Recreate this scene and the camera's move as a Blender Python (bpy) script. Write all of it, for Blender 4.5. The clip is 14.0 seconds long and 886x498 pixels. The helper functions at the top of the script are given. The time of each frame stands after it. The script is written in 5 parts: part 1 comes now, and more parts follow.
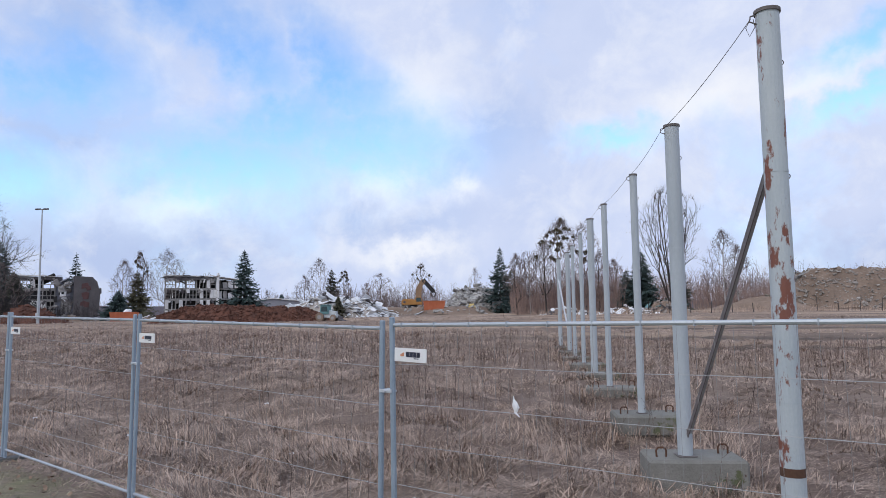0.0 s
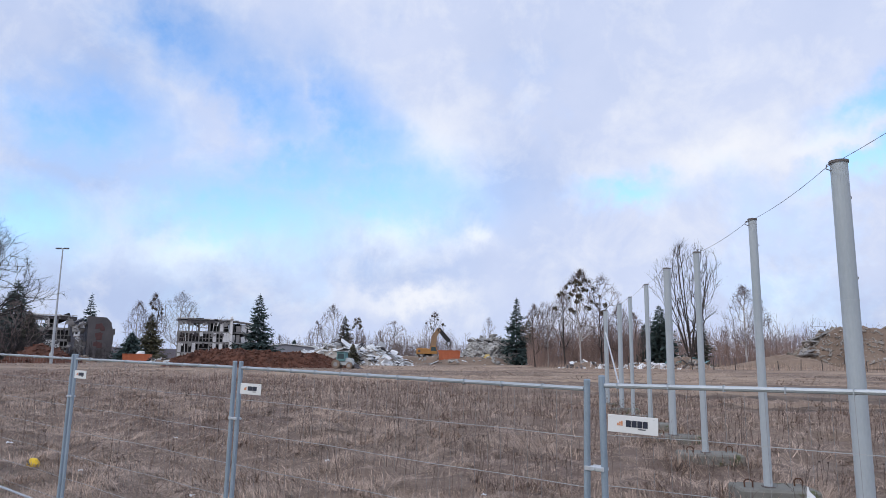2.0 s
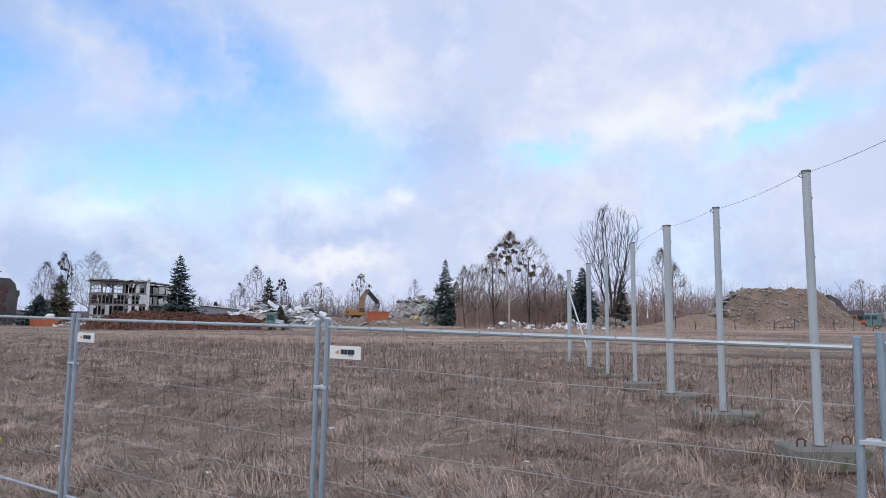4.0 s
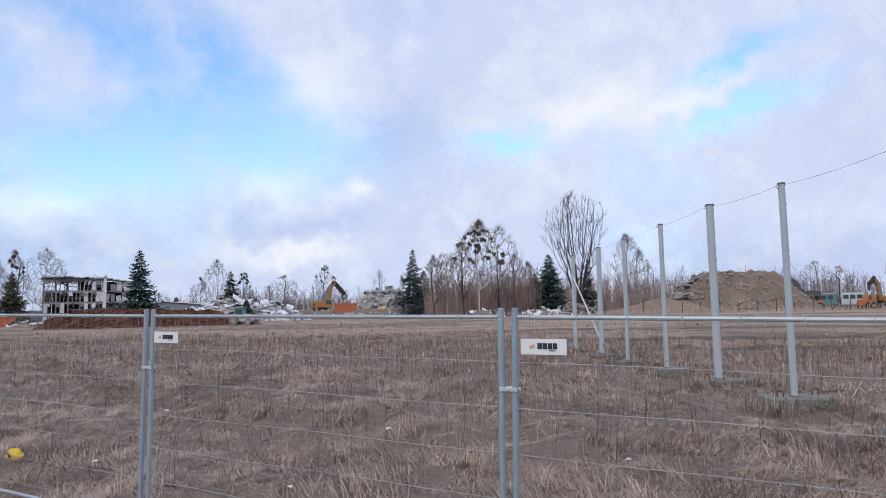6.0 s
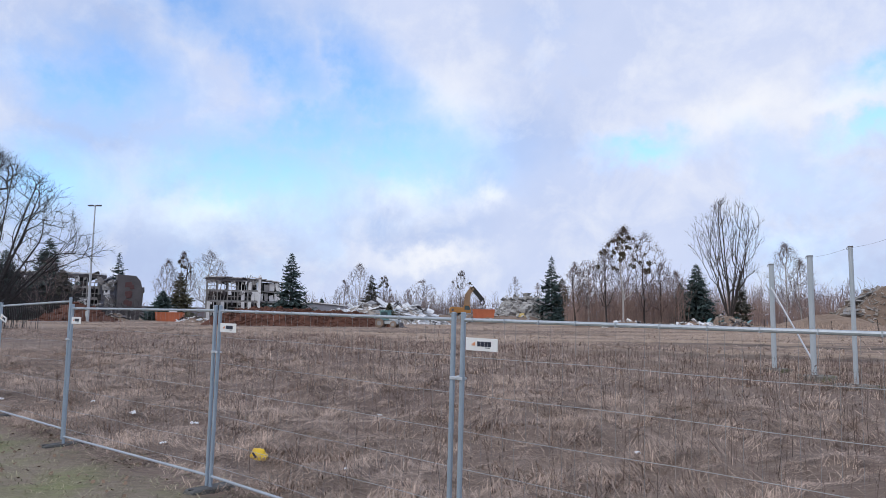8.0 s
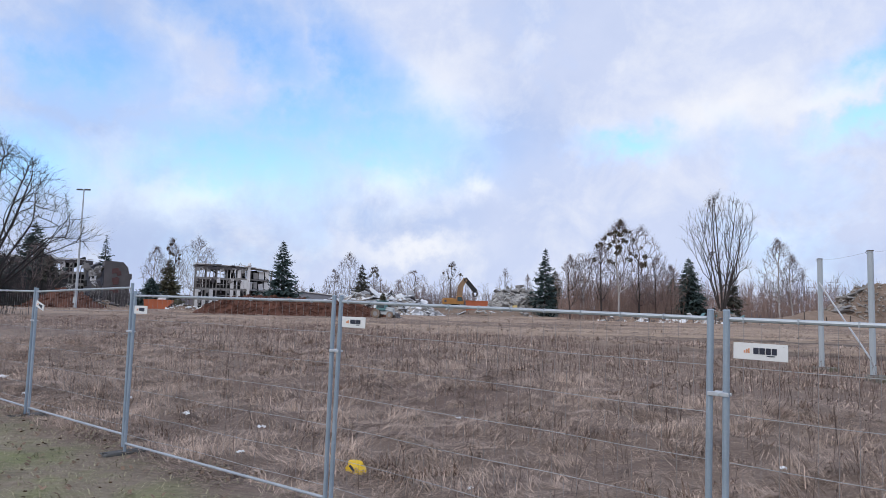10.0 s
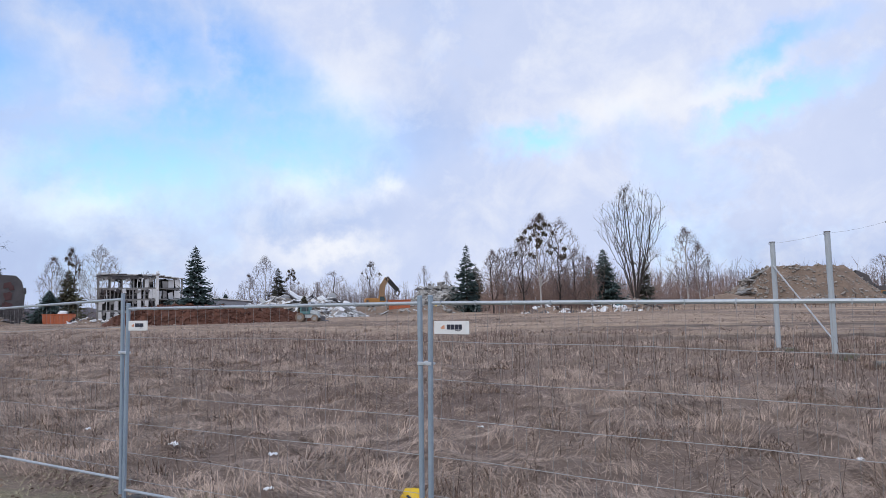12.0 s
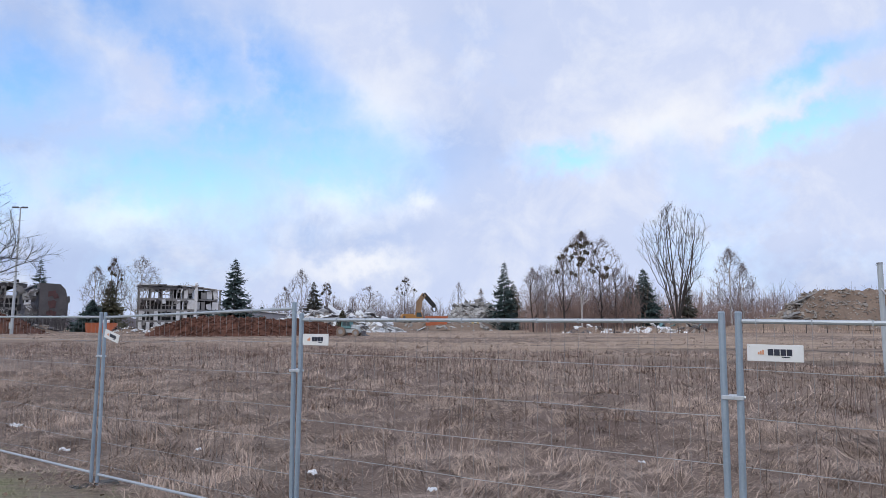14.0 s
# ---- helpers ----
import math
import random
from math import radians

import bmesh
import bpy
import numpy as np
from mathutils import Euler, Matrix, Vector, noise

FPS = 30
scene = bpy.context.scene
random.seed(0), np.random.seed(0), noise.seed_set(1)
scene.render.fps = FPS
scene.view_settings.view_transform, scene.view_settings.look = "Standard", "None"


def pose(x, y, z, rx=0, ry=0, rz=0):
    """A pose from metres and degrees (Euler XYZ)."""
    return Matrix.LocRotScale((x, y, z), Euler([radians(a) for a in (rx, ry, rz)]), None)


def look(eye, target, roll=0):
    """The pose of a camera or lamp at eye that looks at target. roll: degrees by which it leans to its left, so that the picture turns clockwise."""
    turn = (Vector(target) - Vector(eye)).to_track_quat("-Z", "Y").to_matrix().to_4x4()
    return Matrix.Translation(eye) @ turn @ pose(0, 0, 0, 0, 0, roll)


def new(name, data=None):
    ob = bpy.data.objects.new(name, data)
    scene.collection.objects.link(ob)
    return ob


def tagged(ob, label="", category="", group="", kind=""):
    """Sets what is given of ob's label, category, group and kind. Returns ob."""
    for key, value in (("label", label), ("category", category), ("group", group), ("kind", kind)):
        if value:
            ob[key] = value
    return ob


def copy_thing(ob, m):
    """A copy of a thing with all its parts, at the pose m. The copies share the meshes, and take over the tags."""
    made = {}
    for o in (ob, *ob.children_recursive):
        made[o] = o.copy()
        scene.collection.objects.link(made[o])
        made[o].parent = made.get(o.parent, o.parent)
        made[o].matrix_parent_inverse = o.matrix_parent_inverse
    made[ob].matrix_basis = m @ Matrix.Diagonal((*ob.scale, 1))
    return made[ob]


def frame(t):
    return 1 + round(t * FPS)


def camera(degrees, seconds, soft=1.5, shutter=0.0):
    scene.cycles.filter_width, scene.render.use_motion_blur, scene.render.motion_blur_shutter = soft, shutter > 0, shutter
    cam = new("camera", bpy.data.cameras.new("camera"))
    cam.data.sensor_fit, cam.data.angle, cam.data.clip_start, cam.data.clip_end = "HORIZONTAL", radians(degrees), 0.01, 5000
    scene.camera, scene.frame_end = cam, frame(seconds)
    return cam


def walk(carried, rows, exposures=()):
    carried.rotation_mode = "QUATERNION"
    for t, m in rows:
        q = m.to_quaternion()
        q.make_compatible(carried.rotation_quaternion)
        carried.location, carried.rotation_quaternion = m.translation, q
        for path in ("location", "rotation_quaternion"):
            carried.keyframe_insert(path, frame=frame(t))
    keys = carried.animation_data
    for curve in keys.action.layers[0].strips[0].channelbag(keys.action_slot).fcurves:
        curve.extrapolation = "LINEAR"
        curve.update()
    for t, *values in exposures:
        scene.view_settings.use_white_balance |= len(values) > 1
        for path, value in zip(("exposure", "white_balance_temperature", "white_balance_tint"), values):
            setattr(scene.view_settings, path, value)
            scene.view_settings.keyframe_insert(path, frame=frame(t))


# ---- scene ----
cam = camera(65.9, 14.0, soft=0.8)
PATH = [
    (0, (-1.076, 1.104, 1.999), (-1.132, 3.096, 2.18), -0.7),
    (0.5, (-1.379, 1.28, 1.991), (-1.505, 3.265, 2.199), -0.7),
    (1, (-1.743, 1.508, 1.981), (-1.801, 3.498, 2.174), 0.0),
    (1.5, (-2.064, 1.751, 1.995), (-2.086, 3.738, 2.221), -1.7),
    (2, (-2.371, 1.994, 2.031), (-2.46, 3.965, 2.354), 0.8),
    (2.5, (-2.783, 2.179, 2.02), (-2.842, 4.162, 2.275), -0.4),
    (3, (-3.119, 2.451, 2.016), (-3.225, 4.435, 2.246), -0.2),
    (3.5, (-3.55, 2.69, 1.988), (-3.502, 4.677, 2.212), 1.3),
    (6, (-5.502, 3.993, 1.981), (-5.246, 5.968, 2.166), -1.0),
    (6.5, (-5.854, 4.203, 2.003), (-5.672, 6.175, 2.282), -2.4),
    (7, (-6.252, 4.5, 1.987), (-6.198, 6.477, 2.28), 0.2),
    (7.5, (-6.701, 4.727, 1.982), (-6.734, 6.714, 2.205), -0.5),
    (8, (-7.105, 4.983, 1.994), (-7.232, 6.968, 2.199), 0.9),
    (8.5, (-7.578, 5.168, 1.991), (-7.637, 7.161, 2.149), -0.9),
    (9, (-7.988, 5.473, 1.995), (-8.155, 7.459, 2.161), -1.3),
    (9.2, (-8.175, 5.606, 1.992), (-8.296, 7.593, 2.179), 0.9),
    (11.5, (-9.964, 6.96, 2.003), (-9.923, 8.953, 2.166), -0.1),
    (12, (-10.375, 7.223, 2.0), (-10.209, 9.208, 2.177), -1.1),
    (12.5, (-10.727, 7.542, 2.003), (-10.651, 9.535, 2.161), -1.7),
    (13, (-11.195, 7.816, 1.987), (-10.95, 9.795, 2.141), 0.4),
    (13.5, (-11.581, 8.079, 1.986), (-11.445, 10.068, 2.152), -1.3),
    (14, (-11.987, 8.355, 2.011), (-11.91, 10.341, 2.238), 0.2),
]
walk(cam, [(t, look(e, g, r)) for t, e, g, r in PATH])


# ---- world, sun, exposure ----
def link_nodes(tree, *pairs):
    for a, b in pairs:
        tree.links.new(a, b)


def math_node(tree, op, a, b=None, c=None, clamp=False):
    n = tree.nodes.new("ShaderNodeMath")
    n.operation, n.use_clamp = op, clamp
    for i, v in enumerate((a, b, c)):
        if v is None:
            continue
        if isinstance(v, (int, float)):
            n.inputs[i].default_value = v
        else:
            tree.links.new(v, n.inputs[i])
    return n.outputs[0]


def mix_color(tree, fac, a, b, mode="MIX"):
    n = tree.nodes.new("ShaderNodeMix")
    n.data_type, n.blend_type = "RGBA", mode
    for sock, v in ((n.inputs[0], fac), (n.inputs[6], a), (n.inputs[7], b)):
        if isinstance(v, (int, float)):
            sock.default_value = v
        elif isinstance(v, tuple):
            sock.default_value = (*v, 1)
        else:
            tree.links.new(v, sock)
    return n.outputs[2]


def noise_node(tree, vec, scale, detail=4, rough=0.55, distort=0.0):
    n = tree.nodes.new("ShaderNodeTexNoise")
    n.inputs["Scale"].default_value, n.inputs["Detail"].default_value = scale, detail
    n.inputs["Roughness"].default_value, n.inputs["Distortion"].default_value = rough, distort
    if vec is not None:
        tree.links.new(vec, n.inputs["Vector"])
    return n


SUN_AZ, SUN_EL = -140.0, 38.0  # degrees from the way ahead (+y) to the right, and up
BLUE_GAPS = [(-24.5, 24.6, 5.0, 2.4, 0), (-18.8, 11.8, 7.0, 2.9, 0), (-8.5, 13.9, 7.0, 2.7, 0), (-18.2, 21.0, 5.5, 2.4, -40),
             (-10.5, 19.0, 6.2, 2.6, -50), (-30.9, 17.5, 4.6, 2.6, 0), (31.2, 15.3, 4.0, 0.75, 15), (31.9, 19.0, 3.0, 1.0, 20),
             (13.2, 14.0, 3.2, 0.8, 0), (-34.0, 10.1, 4.0, 2.2, 0), (-15.0, 15.5, 5.5, 2.4, 20)]
BRIGHT = [(-5.6, 10.6, 2.0, 1.5, 0), (0.4, 9.9, 1.6, 1.0, 0), (-4.9, 5.1, 4.4, 0.8, 3), (-22.9, 8.6, 3.6, 1.3, 0),
          (19.9, 16.2, 4.6, 1.8, 10), (26.8, 16.4, 5.4, 1.2, 10), (-4.4, 17.7, 3.8, 2.9, 0)]
GREY = [(-31.5, 13.2, 6.0, 3.4, 0), (-40.0, 6.0, 9.0, 6.0, 0), (-27.0, 4.5, 13.0, 3.0, 0), (-34.0, 9.5, 6.5, 3.5, 0), (-25.8, 10.3, 2.8, 1.6, 0), (-7.3, 7.2, 6.0, 1.4, 0), (33.0, 3.2, 9.0, 2.2, 0),
        (3.3, 15.3, 4.4, 2.9, 0), (-1.6, 12.6, 3.2, 2.0, 0), (-31.7, 21.5, 5.2, 3.6, 0)]


def make_world():
    w = bpy.data.worlds.new("cloudy_sky")
    scene.world = w
    w.use_nodes = True
    t = w.node_tree
    t.nodes.clear()
    out = t.nodes.new("ShaderNodeOutputWorld")
    tc = t.nodes.new("ShaderNodeTexCoord").outputs["Generated"]
    sep = t.nodes.new("ShaderNodeSeparateXYZ")
    t.links.new(tc, sep.inputs[0])
    az = math_node(t, "MULTIPLY", math_node(t, "ARCTAN2", sep.outputs[0], sep.outputs[1]), 57.2958)
    el = math_node(t, "MULTIPLY", math_node(t, "ARCSINE", sep.outputs[2]), 57.2958)
    # ragged cloud edges: the two angles are pushed about by noise at three scales
    n1 = noise_node(t, tc, 9.0, 5, 0.6)
    n2 = noise_node(t, tc, 30.0, 4, 0.6)
    s1, s2 = t.nodes.new("ShaderNodeSeparateColor"), t.nodes.new("ShaderNodeSeparateColor")
    t.links.new(n1.outputs["Color"], s1.inputs[0])
    t.links.new(n2.outputs["Color"], s2.inputs[0])

    def pushed(angle, a, b, big, small):
        x = math_node(t, "MULTIPLY_ADD", math_node(t, "SUBTRACT", a, 0.5), big, angle)
        return math_node(t, "MULTIPLY_ADD", math_node(t, "SUBTRACT", b, 0.5), small, x)

    u = pushed(az, s1.outputs[0], s2.outputs[0], 8.0, 3.5)
    v = pushed(el, s1.outputs[1], s2.outputs[1], 5.0, 2.5)

    def mask(blobs, grow=1.0):
        total = None
        for a0, e0, ra, re, turn in blobs:
            ca, sa = math.cos(radians(turn)), math.sin(radians(turn))
            du, dv = math_node(t, "SUBTRACT", u, a0), math_node(t, "SUBTRACT", v, e0)
            ra, re = ra * grow, re * grow
            p = math_node(t, "ADD", math_node(t, "MULTIPLY", du, ca / ra), math_node(t, "MULTIPLY", dv, sa / ra))
            q = math_node(t, "ADD", math_node(t, "MULTIPLY", du, -sa / re), math_node(t, "MULTIPLY", dv, ca / re))
            r2 = math_node(t, "ADD", math_node(t, "MULTIPLY", p, p), math_node(t, "MULTIPLY", q, q))
            g = math_node(t, "POWER", 2.718, math_node(t, "MULTIPLY", r2, -0.8))
            total = g if total is None else math_node(t, "MAXIMUM", total, g)
        return total

    # gaps all round, so that the sky goes on outside the view
    nb = noise_node(t, tc, 3.2, 6, 0.6)
    rnd = t.nodes.new("ShaderNodeMapRange")
    t.links.new(nb.outputs[0], rnd.inputs[0])
    rnd.inputs[1].default_value, rnd.inputs[2].default_value = 0.56, 0.72
    rnd.inputs[4].default_value = 0.3
    blue = math_node(t, "MAXIMUM", math_node(t, "MULTIPLY", mask(BLUE_GAPS, 1.18), 0.98), rnd.outputs[0], clamp=True)
    blue = math_node(t, "MULTIPLY", blue, math_node(t, "MULTIPLY_ADD", n2.outputs[0], 0.9, 0.5), clamp=True)
    sky = t.nodes.new("ShaderNodeTexSky")
    sky.sky_type, sky.sun_disc = "NISHITA", False
    sky.sun_elevation, sky.sun_rotation = radians(SUN_EL), radians(SUN_AZ)
    bg_sky = t.nodes.new("ShaderNodeBackground")
    t.links.new(mix_color(t, 1.0, sky.outputs[0], (0.80, 0.98, 1.18), 'MULTIPLY'), bg_sky.inputs[0])
    bg_sky.inputs[1].default_value = SKY_STRENGTH
    cloud = mix_color(t, math_node(t, "MULTIPLY", mask(GREY), 0.64), CLOUD, CLOUD_GREY)
    soft = t.nodes.new("ShaderNodeMapRange")
    t.links.new(noise_node(t, tc, 5.0, 6, 0.6).outputs[0], soft.inputs[0])
    soft.inputs[1].default_value, soft.inputs[2].default_value = 0.4, 0.75
    cloud = mix_color(t, math_node(t, "MULTIPLY", soft.outputs[0], 0.35), cloud, CLOUD_GREY)
    puff = t.nodes.new("ShaderNodeMapRange")
    t.links.new(noise_node(t, tc, 11.0, 8, 0.62, 0.3).outputs[0], puff.inputs[0])
    puff.inputs[1].default_value, puff.inputs[2].default_value = 0.47, 0.66
    cloud = mix_color(t, math_node(t, "MULTIPLY", puff.outputs[0], 0.4), cloud, CLOUD_BRIGHT)
    cloud = mix_color(t, math_node(t, "MULTIPLY", mask(BRIGHT), 0.9), cloud, CLOUD_BRIGHT)
    bg_cloud = t.nodes.new("ShaderNodeBackground")
    t.links.new(cloud, bg_cloud.inputs[0])
    bg_cloud.inputs[1].default_value = 1.0
    mix = t.nodes.new("ShaderNodeMixShader")
    link_nodes(t, (blue, mix.inputs[0]), (bg_cloud.outputs[0], mix.inputs[1]), (bg_sky.outputs[0], mix.inputs[2]),
               (mix.outputs[0], out.inputs[0]))


SKY_STRENGTH = 0.232
CLOUD, CLOUD_GREY, CLOUD_BRIGHT = (0.65, 0.725, 0.945), (0.41, 0.52, 0.80), (0.92, 0.94, 1.0)
make_world()
sun = new("sun", bpy.data.lights.new("sun", "SUN"))
sun.data.energy, sun.data.angle, sun.data.color = 1.0, radians(14), (1.0, 0.95, 0.88)
_a, _e = radians(SUN_AZ), radians(SUN_EL)
sun.matrix_world = look((60 * math.sin(_a) * math.cos(_e), 60 * math.cos(_a) * math.cos(_e), 60 * math.sin(_e)), (0, 0, 0))


# ---- materials ----
def mat(name, dark, light, scale=4.0, rough=0.85, metal=0.0, bump=0.3, fine=40.0, spots=None, spot_scale=3.0, spot_at=0.62,
        island=False, stretch=(1, 1, 1)):
    """A surface that wanders between two colours at two scales, with fine relief, and spots of a third."""
    m = bpy.data.materials.new(name)
    m.use_nodes = True
    t = m.node_tree
    bsdf = t.nodes["Principled BSDF"]
    tc = t.nodes.new("ShaderNodeTexCoord").outputs["Object"]
    mp = t.nodes.new("ShaderNodeMapping")
    mp.inputs["Scale"].default_value = stretch
    t.links.new(tc, mp.inputs[0])
    tc = mp.outputs[0]
    big, small = noise_node(t, tc, scale, 5), noise_node(t, tc, fine, 3)
    f = math_node(t, "MULTIPLY_ADD", small.outputs[0], 0.6, math_node(t, "MULTIPLY_ADD", big.outputs[0], 1.3, -0.45), clamp=True)
    geo = None
    if island:
        geo = t.nodes.new("ShaderNodeNewGeometry")
        f = math_node(t, "MULTIPLY_ADD", geo.outputs["Random Per Island"], 0.6, math_node(t, "MULTIPLY_ADD", f, 0.9, -0.25), clamp=True)
    else:
        info = t.nodes.new("ShaderNodeObjectInfo")
        f = math_node(t, "MULTIPLY_ADD", info.outputs["Random"], 0.2, math_node(t, "MULTIPLY_ADD", f, 1.0, -0.1), clamp=True)
    col = mix_color(t, f, dark, light)
    if spots:
        ns = noise_node(t, tc, spot_scale, 6, 0.65)
        mr = t.nodes.new("ShaderNodeMapRange")
        t.links.new(ns.outputs[0], mr.inputs[0])
        mr.inputs[1].default_value, mr.inputs[2].default_value = spot_at, spot_at + 0.04
        col = mix_color(t, mr.outputs[0], col, spots)
    t.links.new(col, bsdf.inputs["Base Color"])
    bsdf.inputs["Roughness"].default_value, bsdf.inputs["Metallic"].default_value = rough, metal
    if bump:
        b = t.nodes.new("ShaderNodeBump")
        b.inputs["Strength"].default_value, b.inputs["Distance"].default_value = bump, 0.02
        t.links.new(small.outputs[0], b.inputs["Height"])
        t.links.new(b.outputs[0], bsdf.inputs["Normal"])
    return m


M_GALV = mat("galvanised_steel", (0.24, 0.31, 0.38), (0.40, 0.47, 0.54), 3.0, 0.5, 0.35, 0.1, 60)
M_RAIL = mat("galvanised_rail", (0.34, 0.38, 0.42), (0.52, 0.56, 0.60), 3.0, 0.5, 0.4, 0.1, 60)
M_WIRE = mat("galvanised_wire", (0.22, 0.22, 0.22), (0.36, 0.36, 0.37), 6.0, 0.6, 0.2, 0.0)
M_CROSS = mat("bright_cross_wire", (0.36, 0.37, 0.38), (0.52, 0.53, 0.54), 6.0, 0.5, 0.2, 0.0)
M_CLAMP = mat("zinc_clamp", (0.55, 0.58, 0.62), (0.72, 0.75, 0.78), 6.0, 0.35, 0.5, 0.1)
M_CONC = mat("weathered_concrete", (0.14, 0.137, 0.118), (0.28, 0.272, 0.245), 2.5, 0.95, 0, 0.5, 45, spots=(0.12, 0.13, 0.07), spot_scale=2.2, spot_at=0.58)
M_FOOT = mat("dark_foot_concrete", (0.055, 0.055, 0.055), (0.15, 0.148, 0.14), 3.0, 0.95, 0, 0.4, 45)
M_RUST = mat("rusty_iron", (0.07, 0.04, 0.03), (0.17, 0.085, 0.05), 8.0, 0.9, 0.2, 0.4)
M_ANGLE = mat("worn_angle_iron", (0.10, 0.085, 0.08), (0.22, 0.20, 0.19), 6.0, 0.7, 0.3, 0.2)
M_GREY_ANGLE = mat("grey_angle_iron", (0.30, 0.30, 0.31), (0.48, 0.48, 0.48), 5.0, 0.6, 0.1, 0.1)
M_PALE_ANGLE = mat("pale_painted_iron", (0.55, 0.57, 0.6), (0.72, 0.74, 0.76), 5.0, 0.6, 0.0, 0.1)
M_POLE = mat("pale_grey_pole_paint", (0.34, 0.39, 0.42), (0.50, 0.54, 0.56), 1.6, 0.55, 0, 0.15, 50, spots=(0.20, 0.15, 0.12), spot_scale=5.0, spot_at=0.72, stretch=(1, 1, 0.35))
M_POLE_RUST = mat("flaking_pole_paint", (0.34, 0.40, 0.43), (0.52, 0.56, 0.57), 1.6, 0.55, 0, 0.25, 50, spots=(0.20, 0.075, 0.05), spot_scale=4.2, spot_at=0.545, stretch=(1.8, 1.8, 0.7))
M_SIGN = mat("white_sign_plastic", (0.74, 0.74, 0.73), (0.82, 0.82, 0.82), 5.0, 0.4, 0, 0.05)
M_INK = mat("dark_navy_print", (0.012, 0.014, 0.03), (0.03, 0.035, 0.06), 9.0, 0.5, 0, 0)
M_ORANGE_INK = mat("orange_print", (0.62, 0.27, 0.14), (0.74, 0.36, 0.2), 9.0, 0.5, 0, 0)
M_STRAW = mat("dry_grass_blades", (0.105, 0.075, 0.064), (0.74, 0.56, 0.44), 2.4, 0.85, 0, 0, 7.0, island=True, spots=(0.13, 0.088, 0.072), spot_scale=2.6, spot_at=0.58)
M_RUSSET = mat("russet_dead_weeds", (0.085, 0.054, 0.048), (0.28, 0.19, 0.165), 0.5, 0.9, 0, 0, 4.0, island=True)
M_GREEN_BLADE = mat("winter_green_blades", (0.12, 0.125, 0.058), (0.54, 0.475, 0.31), 0.9, 0.8, 0, 0, 4.0, island=True)
M_STALK = mat("dead_weed_stalks", (0.05, 0.036, 0.032), (0.19, 0.13, 0.105), 0.6, 0.9, 0, 0, 3.0, island=True)
M_BARK = mat("bare_bark", (0.035, 0.03, 0.028), (0.085, 0.07, 0.064), 2.0, 0.95, 0, 0.3, 12)
M_TWIG = mat("bare_twigs", (0.10, 0.08, 0.08), (0.27, 0.215, 0.205), 0.4, 0.9, 0, 0, 2.0, island=True)
M_DARKTWIG = mat("dark_twigs", (0.018, 0.017, 0.019), (0.055, 0.05, 0.05), 0.4, 0.9, 0, 0, 2.0, island=True)
M_BIRCH = mat("birch_bark", (0.30, 0.27, 0.25), (0.55, 0.52, 0.50), 2.0, 0.9, 0, 0.2, 10, spots=(0.05, 0.045, 0.04), spot_scale=4.0)
M_REDTWIG = mat("red_brown_thicket", (0.17, 0.12, 0.105), (0.44, 0.31, 0.26), 0.1, 0.9, 0, 0, 1.0, island=True)
M_SPRUCE = mat("spruce_needles", (0.014, 0.030, 0.030), (0.085, 0.130, 0.120), 0.6, 0.8, 0, 0, 3.0, island=True)
M_DULL_SPRUCE = mat("brownish_spruce_needles", (0.030, 0.034, 0.026), (0.115, 0.112, 0.085), 0.6, 0.8, 0, 0, 3.0, island=True)
M_OLIVE = mat("olive_conifer_needles", (0.055, 0.056, 0.034), (0.17, 0.155, 0.095), 0.6, 0.8, 0, 0, 3.0, island=True)
M_MISTLE = mat("mistletoe_leaves", (0.035, 0.028, 0.014), (0.11, 0.085, 0.04), 1.0, 0.8, 0, 0, 3.0, island=True)
M_SOIL = mat("red_brown_soil", (0.035, 0.018, 0.014), (0.20, 0.085, 0.055), 0.9, 0.95, 0, 0.6, 4.0)
M_SAND = mat("sandy_spoil", (0.15, 0.11, 0.085), (0.33, 0.245, 0.185), 0.35, 0.95, 0, 0.5, 2.0)
M_RUBBLE = mat("grey_rubble", (0.20, 0.19, 0.18), (0.52, 0.51, 0.49), 0.4, 0.95, 0, 0.4, 2.0, island=True)
M_STONES = mat("brown_grey_stones", (0.15, 0.13, 0.11), (0.46, 0.42, 0.38), 0.4, 0.95, 0, 0.4, 2.0, island=True)
M_WHITE_DEBRIS = mat("white_sheet_debris", (0.60, 0.62, 0.64), (0.88, 0.89, 0.90), 0.5, 0.7, 0, 0.1, 2.0, island=True)
M_CONCRETE_FAR = mat("bare_concrete_frame", (0.20, 0.195, 0.19), (0.38, 0.37, 0.36), 0.4, 0.95, 0, 0.2, 2.0)
M_WHITE_PANEL = mat("white_facade_panel", (0.62, 0.63, 0.64), (0.80, 0.80, 0.80), 0.4, 0.8, 0, 0.1, 2.0, spots=(0.4, 0.38, 0.36), spot_scale=0.7, spot_at=0.66)
# near-black: carries the shade inside the shells, and serves for dark debris
M_DARK_IN = mat("dim_interior_dark_debris", (0.025, 0.025, 0.028), (0.07, 0.07, 0.07), 0.5, 0.95, 0, 0.1, 2.0)
M_MAROON = mat("maroon_patch", (0.085, 0.05, 0.05), (0.14, 0.07, 0.068), 0.5, 0.9, 0, 0.1, 2.0)
M_SLATE = mat("dark_grey_cladding", (0.075, 0.07, 0.075), (0.14, 0.13, 0.135), 0.4, 0.9, 0, 0.2, 2.0)
M_ORANGE = mat("orange_machine_paint", (0.40, 0.105, 0.04), (0.60, 0.18, 0.08), 0.6, 0.6, 0, 0.1, 3.0)
